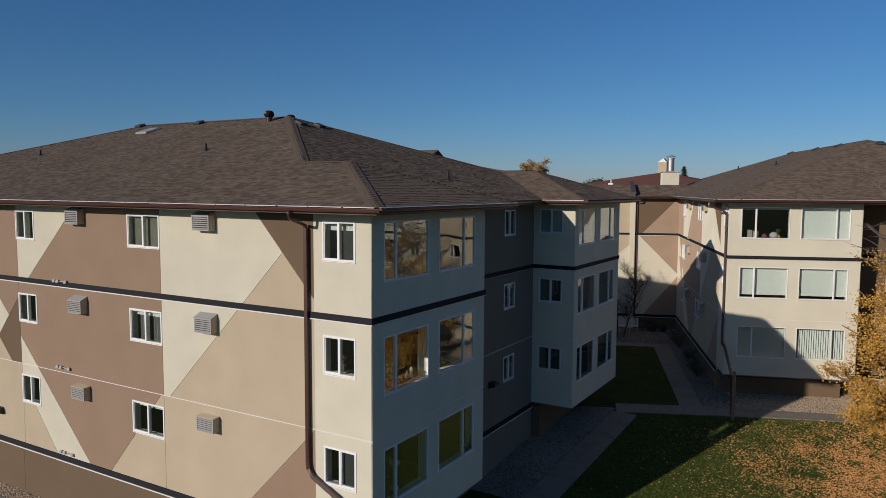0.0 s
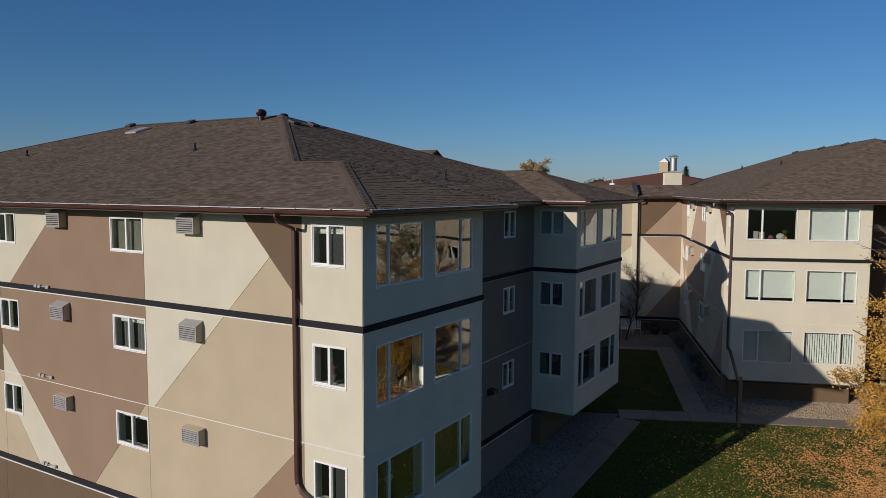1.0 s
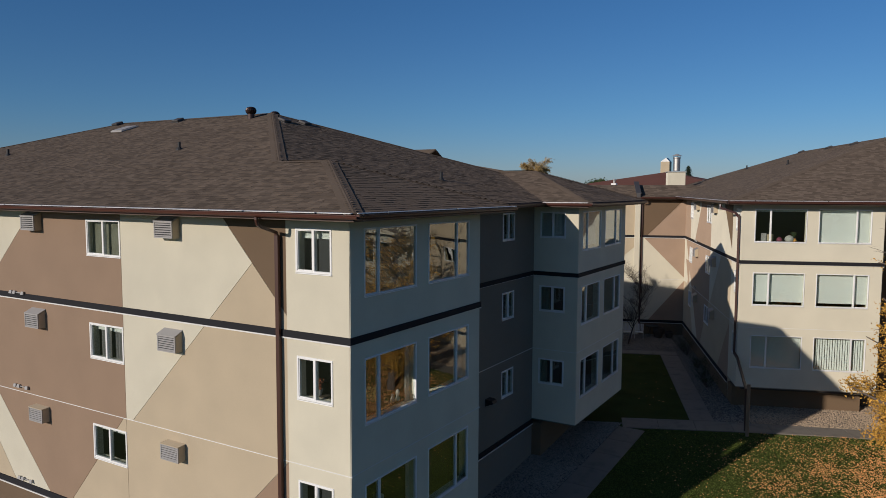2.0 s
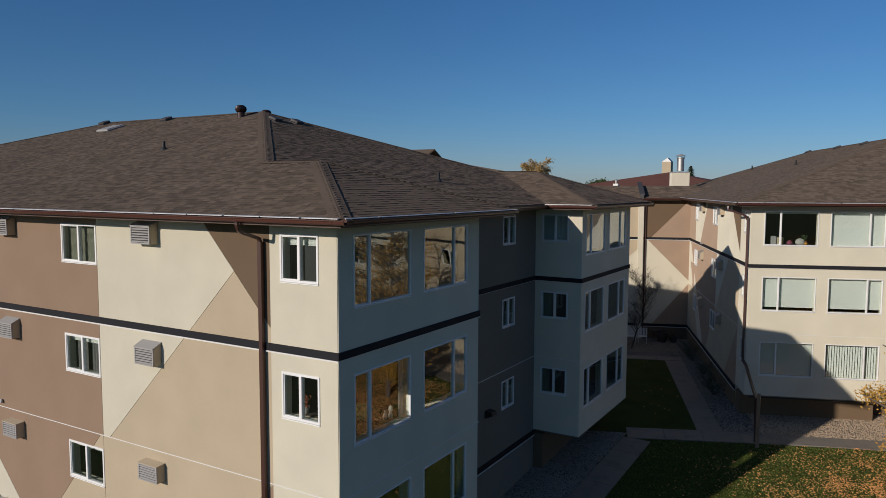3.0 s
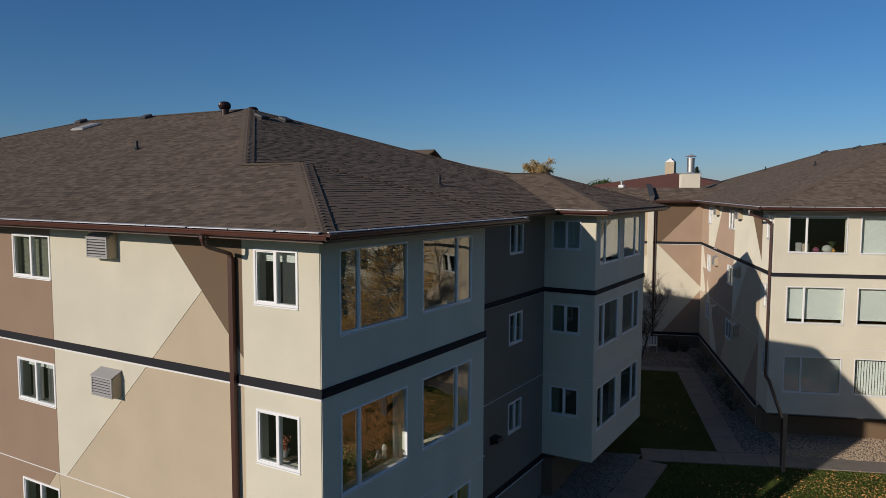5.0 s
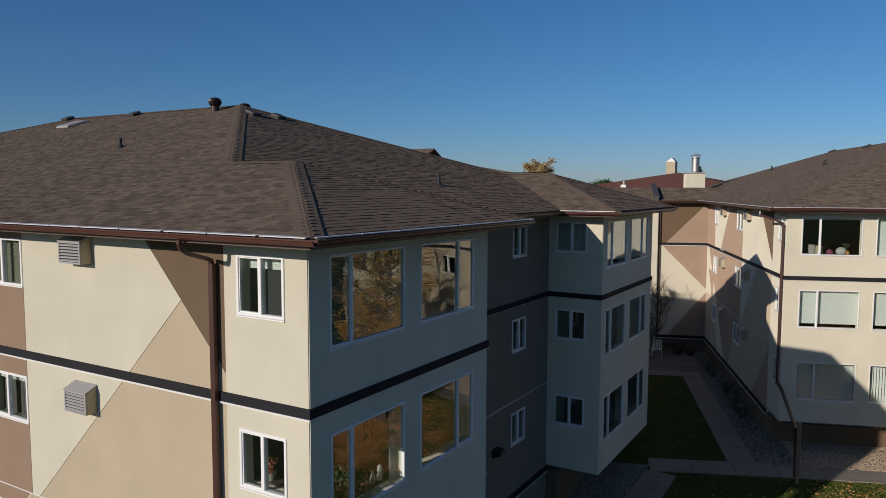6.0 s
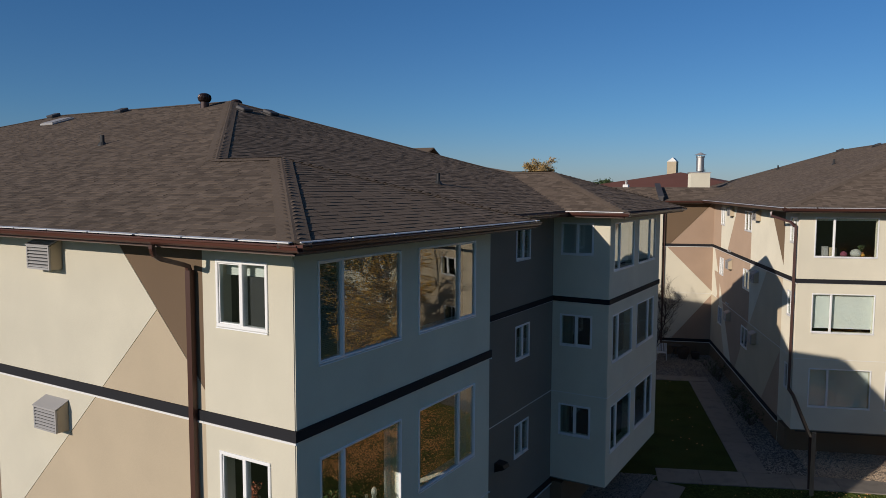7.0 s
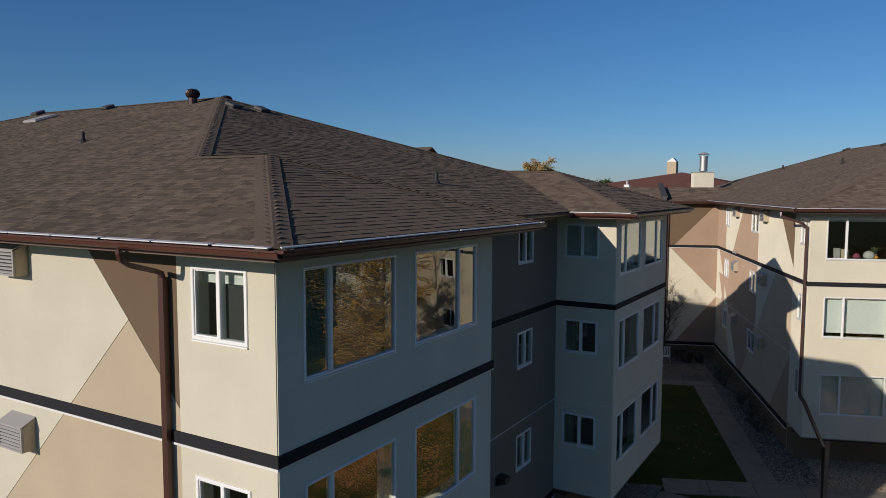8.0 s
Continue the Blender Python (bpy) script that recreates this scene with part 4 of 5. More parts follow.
wall_lamp(wall_frame((-1.73, 0, 0), (0, 1, 0), (1, 0, 0)), 9.5, 2.56)
wall_lamp(WEST_FRONT, 15.85, 1.85)


# ---- downspouts ----
def downspout_west():
    W = WEST_FRONT
    d = thing("downspout", W(1.9, 0.1, 2.4), "dark brown metal downspout with elbows on stucco wall", "downspout")
    part("outlet", Geo().tube([W(1.81, 0.75, 9.07), W(1.81, 0.75, 9.02), W(1.81, 0.73, 8.95)], 0.042, 4), PIPE, d)
    part("offset_pipe", Geo().tube([W(1.81, 0.74, 9.0), W(1.81, 0.71, 8.92), W(1.815, 0.63, 8.87), W(1.86, 0.22, 8.755), W(1.872, 0.12, 8.72), W(1.87, 0.095, 8.63)], 0.046, 4), PIPE, d)
    part("pipe", Geo().tube([W(1.87, 0.095, 8.66), W(1.87, 0.095, 2.82)], 0.062, 4), PIPE, d)
    part("lower_elbow", Geo().tube([W(1.87, 0.095, 2.9), W(1.84, 0.10, 2.72), W(1.70, 0.12, 2.56), W(0.95, 0.15, 2.22), W(0.3, 0.15, 1.95)], 0.066, 4), PIPE, d)


downspout_west()


def downspout_east():
    W = EAST_FRONT
    d = thing("downspout", W(0, 0.1, 0), "brown metal downspout leading out over the walk to a post", "downspout")
    part("offset_pipe", Geo().tube([W(1.0, 0.72, 9.0), W(0.95, 0.7, 8.85), W(0.3, 0.2, 8.65), W(0.1, 0.12, 8.5)], 0.06, 4), PIPE, d)
    part("pipe", Geo().tube([W(0.08, 0.1, 8.55), W(0.08, 0.1, 2.5)], 0.064, 4), PIPE, d)
    part("outrigger_pipe", Geo().tube([W(0.08, 0.1, 2.55), Vector((4.30, 21.4, 2.42)), Vector((5.06, 18.72, 1.78)), Vector((5.08, 18.69, 0.1))], 0.062, 4), PIPE, d)
    p = thing("wooden_post", (5.17, 18.58, 0), "weathered wooden post holding the end of a downspout", "post")
    part("shaft", Geo().box(lambda a, b, z: Vector((5.17 + a, 18.58 + b, z)), -0.06, 0.06, -0.06, 0.06, -0.15, 2.02), WOOD, p)


downspout_east()


# ---- things on the roofs ----
def front_roof(a, b):
    return LW(a, b, Z_EAVE + PITCH * (b + 0.68))


def side_roof(a, b):
    return LW(a, b, Z_EAVE + PITCH * (a - 1.03))


def turbine_vent(base):
    v = thing("turbine_vent", base, "dark brown round turbine roof vent with curved fins", "roof vent", "turbine vents on the ridge")
    base = base - Vector((0, 0, 0.12))
    part("collar", Geo().lathe(base - Vector((0, 0, 0.12)), [(0.18, 0), (0.18, 0.05), (0.135, 0.1), (0.13, 0.4)], 20), RUST, v)
    for i in range(18):
        a = i * math.tau / 18
        p = []
        for r, h, t in ((0.14, 0.28, 0), (0.19, 0.33, 0.10), (0.21, 0.41, 0.18), (0.185, 0.49, 0.26), (0.10, 0.53, 0.34)):
            for k, dr in ((0, 0.0), (0.3, -0.02)):
                p.append(base + Vector((math.cos(a + t + k) * (r + dr), math.sin(a + t + k) * (r + dr), h)))
        part("fin", Geo().add(p, [(0, 1, 3, 2), (2, 3, 5, 4), (4, 5, 7, 6), (6, 7, 9, 8)]), RUST, v)
    part("dome", Geo().lathe(base + Vector((0, 0, 0.50)), [(0.16, 0), (0.14, 0.03), (0.075, 0.05), (0.02, 0.055)], 20), RUST, v)
    part("core", Geo().lathe(base + Vector((0, 0, 0.3)), [(0.10, 0), (0.145, 0.08), (0.145, 0.16), (0.08, 0.22)], 16), BLACK, v)


turbine_vent(front_roof(11.5, 8.67))
turbine_vent(LW(11.65, 10.1, Z_EAVE + PITCH * (19.36 - 10.1)))


def box_vent(base, ux, uy, label="dark low box roof vent on shingles"):
    """A low metal vent; ux, uy: its plan axes on the slope, as vectors along the roof."""
    v = thing("box_vent", base, label, "roof vent", "box vents below the ridge")
    n = ux.cross(uy).normalized()
    n = n if n.z > 0 else -n
    F = lambda a, b, c: base + ux * a + uy * b + n * c  # noqa: E731
    part("flange", Geo().box(F, -0.24, 0.24, -0.24, 0.24, 0.0, 0.02), VENT, v)
    bevel(part("hood", Geo().hexa([F(-0.18, -0.18, 0.02), F(0.18, -0.18, 0.02), F(0.18, 0.18, 0.02), F(-0.18, 0.18, 0.02), F(-0.2, -0.2, 0.11), F(0.2, -0.2, 0.11), F(0.17, 0.17, 0.13), F(-0.17, 0.17, 0.13)]), VENT, v), 0.02)


SLOPE_F = (Vector((1, 0, 0)), Vector((0, 1, PITCH)).normalized())
SLOPE_S = (Vector((0, 1, 0)), Vector((-1, 0, PITCH)).normalized())
for a, b in ((15.95, 8.95), (20.1, 9.05)):
    box_vent(front_roof(a, b), *SLOPE_F)
for a, b in ((9.75, 8.6), (9.7, 9.65)):
    box_vent(side_roof(a, b), *SLOPE_S)


def skylight():
    base = front_roof(18.1, 7.95)
    F = lambda a, b, c: base + SLOPE_F[0] * a + SLOPE_F[1] * b + Vector((0, -0.27, 0.96)) * c  # noqa: E731
    s = thing("skylight", base, "flat pale grey skylight on the shingle roof", "skylight")
    bevel(part("curb", Geo().box(F, -0.37, 0.37, -0.43, 0.43, 0.0, 0.07), GREY, s), 0.02)
    part("cover", Geo().box(F, -0.32, 0.32, -0.38, 0.38, 0.072, 0.09), GREY, s, "pale translucent cover")


skylight()


def plumbing_pipe(base, h=0.25):
    p = thing("vent_pipe", base, "short black plumbing vent pipe on shingles", "vent pipe", "plumbing vents")
    part("stack", Geo().lathe(base - Vector((0, 0, 0.05)), [(0.05, 0), (0.05, h + 0.05), (0.035, h + 0.05), (0.035, h)], 12), BLACK, p)
    part("boot", Geo().lathe(base - Vector((0, 0, 0.06)), [(0.13, 0), (0.11, 0.06), (0.06, 0.14)], 12), BLACK, p)


plumbing_pipe(front_roof(10.44, 4.44))
plumbing_pipe(front_roof(20.6, 4.48))
plumbing_pipe(side_roof(3.3, 9.1), 0.28)


def east_roof(a, b):
    p = (12.38 - Z_EAVE) / 9.42
    return LE(a, b, Z_EAVE + p * ((b if b < a else a) + 0.7))


SLOPE_E = (WD, (D + Vector((0, 0, 0.33))).normalized())
SLOPE_E2 = (D, (WD + Vector((0, 0, 0.33))).normalized())
for a, b in ((11.5, 8.2), (16.0, 8.3), (22.0, 8.4)):
    box_vent(east_roof(a, b), *SLOPE_E)
box_vent(east_roof(7.9, 9.1), *SLOPE_E2)
plumbing_pipe(east_roof(12.4, 5.0), 0.27)
plumbing_pipe(east_roof(23.4, 5.1), 0.27)


# ---- trees and shrubs ----
def branch_out(g, start, way, length, radius, level, spec, tips):
    """One limb as a tapered bent tube, and the limbs that leave it."""
    n = 4 if level else 6
    pts, rs, p, w = [Vector(start)], [radius], Vector(start), Vector(way).normalized()
    for i in range(n):
        w = (w + Vector((random.uniform(-1, 1), random.uniform(-1, 1), random.uniform(-0.6, 1) + spec["rise"][min(level, len(spec["rise"]) - 1)])) * spec["bend"]).normalized()
        p = p + w * length / n
        pts.append(p.copy())
        rs.append(radius * (1 - 0.75 * (i + 1) / n))
    g.tube(pts, rs, 6 if level < 2 else 3, cap=False)
    if level >= spec["levels"]:
        tips.append(pts)
        return
    for k in range(spec["kids"][level]):
        t = random.uniform(spec["from"][level], 1.0)
        i = min(n - 1, int(t * n))
        q = pts[i].lerp(pts[i + 1], t * n - i)
        a = random.uniform(0, math.tau)
        side = Vector((math.cos(a), math.sin(a), 0))
        branch_out(g, q, w * spec["along"] + side * spec["out"] + Vector((0, 0, random.uniform(-0.1, 0.4))), length * random.uniform(*spec["ratio"]), max(0.004, rs[i] * 0.55), level + 1, spec, tips)


def add_leaves(tips, per, size, mat, parent, spread, name="crown", label="", bare=(90, 91)):
    g = Geo()
    for pts in tips:
        for _ in range(per):
            i = random.randrange(len(pts) - 1)
            c = pts[i].lerp(pts[i + 1], random.random()) + Vector([random.gauss(0, spread) for _ in range(3)])
            if random.random() < (c.z - bare[0]) / (bare[1] - bare[0]):
                continue
            u = Vector([random.gauss(0, 1) for _ in range(3)]).normalized()
            v = u.orthogonal().normalized()
            s = size * random.uniform(0.6, 1.3)
            k = u.cross(v) * s * 0.18
            g.add([c - u * s * 0.6, c + v * s * 0.36 + k, c + u * s * 0.6, c - v * s * 0.36 + k], [(0, 1, 2), (0, 2, 3)])
    return part(name, g, mat, parent, label, tidy=False)


def tree(name, at, label, h, spec, leaf, per, size, spread, girth=0.16, bare=(90, 91)):
    t = thing(name, at, label, "tree")
    g, tips = Geo(), []
    branch_out(g, Vector(at) - Vector((0, 0, 0.2)), (0.02, 0.03, 1), h, girth, 0, spec, tips)
    part("trunk", g, BARK if leaf else TWIG, t, tidy=False)
    if leaf:
        add_leaves(tips, per, size, leaf, t, spread, bare=bare)
    return t


BIRCH = {"levels": 3, "kids": (30, 8, 6), "from": (0.12, 0.15, 0.15), "rise": (0.4, 0.0, -0.25, -0.5), "bend": 0.2, "along": 0.3, "out": 1.0, "ratio": (0.40, 0.60)}
random.seed(5)
tree("birch_tree", (10.8, 16.9, ground_z(10.8, 16.9)), "yellow-leaved autumn tree dropping leaves on the lawn", 9.4, {**BIRCH, "ratio": (0.19, 0.32), "kids": (70, 8, 6), "from": (0.10, 0.05, 0.05)}, LEAF_Y, 22, 0.076, 0.14, bare=(4.0, 7.6))
tree("birch_tree", (21.5, 9.0, ground_z(21, 9)), "golden autumn tree standing on the leafy lawn", 9.0, BIRCH, LEAF_O, 26, 0.085, 0.22)
for x, y, h in ((21.5, 19.5, 9.5), (27.0, 25.0, 11.0), (31.0, 17.0, 10.0)):
    tree("birch_tree", (x, y, 0), "brown gold autumn tree beyond the lawn", h, BIRCH, LEAF_O, 20, 0.12, 0.25)
TWIGGY = {"levels": 3, "kids": (34, 12, 9), "from": (0.3, 0.2, 0.2), "rise": (0.5, 0.3, 0.1, 0.1), "bend": 0.28, "along": 0.6, "out": 0.9, "ratio": (0.24, 0.46)}
tree("bare_tree", (-3.75, 32.6, 0), "small leafless ornamental tree in the courtyard bed", 4.0, TWIGGY, None, 0, 0, 0, 0.05)
FAR = {"levels": 2, "kids": (40, 9), "from": (0.55, 0.2), "rise": (0.5, 0.25, 0.15), "bend": 0.16, "along": 0.3, "out": 1.0, "ratio": (0.17, 0.27)}
tree("distant_tree", (-33.7, 84, 0), "tall yellow autumn tree behind the roofs", 13.3, {**FAR, "ratio": (0.11, 0.19)}, LEAF_P, 42, 0.18, 0.24, 0.3, bare=(12.8, 14.8))
for x, y, h in ((-36.6, 120, 10.1), (-35.0, 121, 10.6), (-33.6, 119, 10.0)):
    tree("distant_tree", (x, y, 0), "dark green and yellow tree far behind the roofs", h, {**FAR, "ratio": (0.14, 0.22)}, LEAF_G, 60, 0.26, 0.3, 0.3)
for k in range(14):
    x = -75 + k * 10 + random.uniform(-3, 3)
    tree("distant_tree", (x, 190 + random.uniform(0, 30), 0), "hazy tree on the far skyline", random.uniform(7.6, 9.2), FAR, LEAF_G, 9, 0.9, 0.7, 0.3)


def spruce(at, h):
    t = thing("spruce_tree", at, "dark green pointed spruce behind the roofs", "tree")
    part("trunk", Geo().tube([at, Vector(at) + Vector((0, 0, h))], [0.2, 0.02], 8), BARK, t)
    g = Geo()
    for i in range(3200):
        k = random.random() ** 0.8
        a, r = random.uniform(0, math.tau), (1 - k) * 6.0 * random.uniform(0.35, 1.0) * (0.8 + 0.2 * math.sin(k * 60)) + 0.05
        c = Vector(at) + Vector((math.cos(a) * r, math.sin(a) * r, 1.0 + k * (h - 0.9)))
        s = random.uniform(0.2, 0.42)
        o, t2 = Vector((math.cos(a), math.sin(a), -0.35)), Vector((-math.sin(a), math.cos(a), 0))
        g.add([c - o * s * 0.5 + t2 * 0.08, c - o * s * 0.5 - t2 * 0.08, c + o * s], [(0, 1, 2)])
    part("crown", g, NEEDLE, t, tidy=False)


spruce((-11.3, 84, 0), 12.5)


def shrub(at, r):
    s = thing("shrub", at, "low dark leafless shrub in the gravel bed", "shrub", "shrubs along the courtyard wall")
    g, tips = Geo(), []
    for _ in range(9):
        branch_out(g, at, (random.uniform(-1, 1), random.uniform(-1, 1), 1.0), r * 1.5, 0.014, 1, {"levels": 2, "kids": (0, 7), "from": (0, 0.2), "rise": (0, 0.1, 0.2), "bend": 0.3, "along": 0.5, "out": 0.8, "ratio": (0.4, 0.7)}, tips)
    part("stem", g, TWIG, s, tidy=False)
    add_leaves(tips, 3, 0.06, LEAF_G, s, 0.05, "foliage")


for (x, y), r in (((-0.25, 32.2), 0.62), ((0.15, 31.3), 0.55), ((1.3, 28.5), 0.48), ((1.95, 26.5), 0.5), ((2.5, 24.8), 0.45)):
    shrub((x, y, 0.0), r)


# ---- courtyard things ----
def lawn_chair(at, turn):
    c = thing("lawn_chair", (0, 0, 0), "white metal lawn chair with slatted back", "chair", "chairs in the courtyard")
    for x in (-0.26, 0.26):
        part("leg", Geo().tube([(x, 0.25, 0), (x, 0.24, 0.42), (x, 0.30, 0.9)], 0.014, 6), FLASH, c)
        part("leg", Geo().tube([(x, -0.26, 0), (x, -0.25, 0.62)], 0.014, 6), FLASH, c)
        part("armrest", Geo().tube([(x, -0.25, 0.62), (x, 0.27, 0.62)], 0.017, 6), FLASH, c)
    I3 = lambda a, b, z: Vector((a, b, z))  # noqa: E731
    for i in range(6):
        part("seat_slat", Geo().box(I3, -0.25, 0.25, -0.25 + i * 0.085, -0.19 + i * 0.085, 0.405, 0.42), FLASH, c)
    for i in range(6):
        x = -0.225 + i * 0.09
        part("back_slat", Geo().hexa([I3(x - 0.028, 0.235, 0.44), I3(x + 0.028, 0.235, 0.44), I3(x + 0.028, 0.247, 0.44), I3(x - 0.028, 0.247, 0.44), I3(x - 0.028, 0.295, 0.9), I3(x + 0.028, 0.295, 0.9), I3(x + 0.028, 0.307, 0.9), I3(x - 0.028, 0.307, 0.9)]), FLASH, c)
    c.matrix_basis = pose(*at, 0, 0, turn)
    return c


chair = lawn_chair((-3.6, 34.7, 0.02), 15)
copy_thing(chair, pose(-4.3, 34.4, 0.02, 0, 0, 30))


def planter(at, r, h):
    p = thing("planter", at, "round dark clay planter with dead stalks", "planter")
    part("pot", Geo().lathe(at, [(r * 0.65, 0), (r, h * 0.6), (r * 0.95, h * 0.92), (r * 1.05, h), (r * 0.9, h), (r * 0.85, h * 0.9)], 16), DARK_WOOD, p)
    g, tips = Geo(), []
    for _ in range(6):
        branch_out(g, Vector(at) + Vector((0, 0, h * 0.85)), (random.uniform(-1, 1), random.uniform(-1, 1), 1.2), 0.4, 0.008, 2, {"levels": 2, "kids": (), "from": (), "rise": (0, 0, 0.2), "bend": 0.2, "along": 1, "out": 1, "ratio": (1, 1)}, tips)
    part("stalk", g, TWIG, p, tidy=False)


planter(Vector((-2.6, 35.6, 0.02)), 0.36, 0.66)
planter(Vector((-1.95, 35.8, 0.02)), 0.25, 0.4)


def garden_table(at):
    t = thing("garden_table", at, "small round metal garden table with dark top", "table")
    at = Vector(at)
    part("top", Geo().lathe(at + Vector((0, 0, 0.70)), [(0.42, 0), (0.45, 0.012), (0.45, 0.03), (0.42, 0.035)], 24), BLACK, t)
    for k in range(3):
        a = k * 2.1
        part("leg", Geo().tube([at + Vector((math.cos(a) * 0.35, math.sin(a) * 0.35, 0)), at + Vector((math.cos(a) * 0.12, math.sin(a) * 0.12, 0.4)), at + Vector((math.cos(a) * 0.3, math.sin(a) * 0.3, 0.7))], 0.015, 6), BLACK, t)


garden_table((-3.05, 35.6, 0.02))


def garden_steps():
    """Open wooden steps up to a landing beside the courtyard head."""
    s = thing("outdoor_steps", (-4.2, 32.0, 0), "dark wooden open steps with a handrail at the courtyard", "steps")
    F = lambda u, o, z: Vector((-3.9, 31.95, 0)) - D * u + WD * o + Vector((0, 0, z))  # noqa: E731
    for i in range(7):
        part("tread", Geo().box(F, 0.0, 1.1, 0.02 + i * 0.2, 0.25 + i * 0.2, 0.155 + i * 0.18, 0.195 + i * 0.18), DARK_WOOD, s)
    for u in (-0.045, 1.1):
        part("stringer", Geo().prism([F(u, 0, 0), F(u, 0.35, 0), F(u, 1.5, 1.1), F(u, 1.5, 1.4), F(u, 0, 0.22)], [F(u + 0.045, 0, 0), F(u + 0.045, 0.35, 0), F(u + 0.045, 1.5, 1.1), F(u + 0.045, 1.5, 1.4), F(u + 0.045, 0, 0.22)]), DARK_WOOD, s)
        for o in (0.1, 0.75, 1.4):
            part("post", Geo().tube([F(u + 0.02, o, 0.15 + o * 0.8), F(u + 0.02, o, 1.1 + o * 0.87)], 0.03, 6), BLACK, s)
        part("handrail", Geo().tube([F(u + 0.02, 0.05, 1.12), F(u + 0.02, 1.45, 2.36)], 0.03, 6), BLACK, s)


garden_steps()


# ---- chimneys and roofs beyond ----
def flue_chimney():
    base = Vector((-3.57, 43.4, 9.49))
    c = thing("chimney", base, "tan stucco chimney box with a shiny steel flue and cap", "chimney")
    F = lambda a, b, z: base + D * a + WD * b + Vector((0, 0, z))  # noqa: E731
    bevel(part("box", Geo().box(F, -0.62, 0.62, -0.6, 0.6, -0.5, 1.42), CREAM, c), 0.01)
    part("box_cap", Geo().box(F, -0.67, 0.67, -0.65, 0.65, 1.422, 1.48), GREY, c)
    part("flue", Geo().lathe(base + Vector((0.05, 0, 1.53)), [(0.27, 0), (0.25, 0.04), (0.25, 0.9), (0.27, 0.92), (0.27, 1.0)], 20), STEEL, c, smooth=False)
    part("rain_cap", Geo().lathe(base + Vector((0.05, 0, 2.62)), [(0.40, 0), (0.36, 0.02), (0.05, 0.16), (0.01, 0.17)], 20), GREY, c)
    for k in range(4):
        a = k * 1.571
        part("stay", Geo().tube([base + Vector((0.05 + 0.27 * math.cos(a), 0.27 * math.sin(a), 2.48)), base + Vector((0.05 + 0.27 * math.cos(a), 0.27 * math.sin(a), 2.64))], 0.012, 5), STEEL, c)


flue_chimney()


def far_house():
    """A red-brown hip roof beyond the link, with a clad chimney and a small white one."""
    h = thing("far_house", (-18, 72, 0), "distant building with a red-brown hip roof and clad chimney", "building")
    I3 = lambda a, b, z: Vector((a, b, z))  # noqa: E731
    part("wall", Geo().box(I3, -23.5, -1.5, 66, 86, 0, 9.25), CREAM, h)
    eav, pk = [(-24.5, 65, 9.35), (-0.5, 65, 9.35), (-0.5, 87, 9.35), (-24.5, 87, 9.35)], (-12.0, 76, 11.72)
    for i in range(4):
        a, b = Vector(eav[i]), Vector(eav[(i + 1) % 4])
        part("roof_plane", Geo().prism([a - Vector((0, 0, 0.1)), b - Vector((0, 0, 0.1)), Vector(pk) - Vector((0, 0, 0.1))], [a, b, Vector(pk)]), RED_SHINGLE, h)


def clad_chimney():
    c = Vector((-30.1, 150, 1.75))
    C = lambda a, b, z: c + Vector((a, b, z))  # noqa: E731
    t = thing("chimney", c, "tall tan clad chimney with a peaked white cap far off", "chimney")
    part("shaft", Geo().box(C, -0.95, 0.95, -0.95, 0.95, -1.75, 13.9), TAN, t)
    part("peaked_cap", Geo().prism([C(-0.99, -0.99, 13.9), C(0.99, -0.99, 13.9), C(0.2, -0.99, 14.75)], [C(-0.99, 0.99, 13.9), C(0.99, 0.99, 13.9), C(0.2, 0.99, 14.75)]), FLASH, t)


clad_chimney()
far_house()


def small_chimney():
    b = Vector((-13.4, 60, 9.15))
    c = thing("chimney", b, "small white chimney with a metal pot", "chimney")
    F = lambda a, o, z: b + Vector((a, o, z))  # noqa: E731
    part("box", Geo().box(F, -0.24, 0.24, -0.24, 0.24, -9.2, 1.1), FLASH, c)
    part("pot", Geo().lathe(b + Vector((0, 0, 1.1)), [(0.12, 0), (0.12, 0.28), (0.16, 0.3), (0.16, 0.38), (0.04, 0.43)], 12), STEEL, c)


small_chimney()


def north_house():
    """The gabled roof that looks over the west wing's ridge."""
    h = thing("north_house", (-26, 45, 0), "shingled building behind the west wing, partly hidden", "building")
    I3 = lambda a, b, z: Vector((a, b, z))  # noqa: E731
    part("wall", Geo().box(I3, -46, -14, 31, 53, -0.5, 9.25), CREAM, h)
    low, mid, top = I3(-13.4, 30, 9.25), I3(-13.4, 36, 10.87), I3(-23.3, 44, 12.07)
    drop = Vector((0, 0, 0.12))
    for ring in ([I3(-46, 30, 9.25), low, mid, top, I3(-46, 44, 12.07)], [low, I3(-13.4, 54, 9.25), top, mid], [I3(-13.4, 54, 9.25), I3(-46, 54, 9.25), I3(-46, 44, 12.07), top]):
        part("roof_plane", Geo().prism([p - drop for p in ring], ring), SHINGLE, h)
    part("dormer_roof", Geo().prism([I3(-27, 37.2, 11.93), I3(-22.2, 38.4, 12.18), I3(-21.75, 39.05, 12.76), I3(-27, 39.05, 12.76)], [I3(-27, 37.2, 12.07), I3(-22.2, 38.4, 12.3), I3(-21.75, 39.05, 12.86), I3(-27, 39.05, 12.86)]), SHINGLE, h)
    part("dormer_roof", Geo().prism([I3(-27, 39.05, 12.76), I3(-21.75, 39.05, 12.76), I3(-22.2, 41, 12.13), I3(-27, 41, 12.13)], [I3(-27, 39.05, 12.86), I3(-21.75, 39.05, 12.86), I3(-22.2, 41, 12.23), I3(-27, 41, 12.23)]), SHINGLE, h)


north_house()


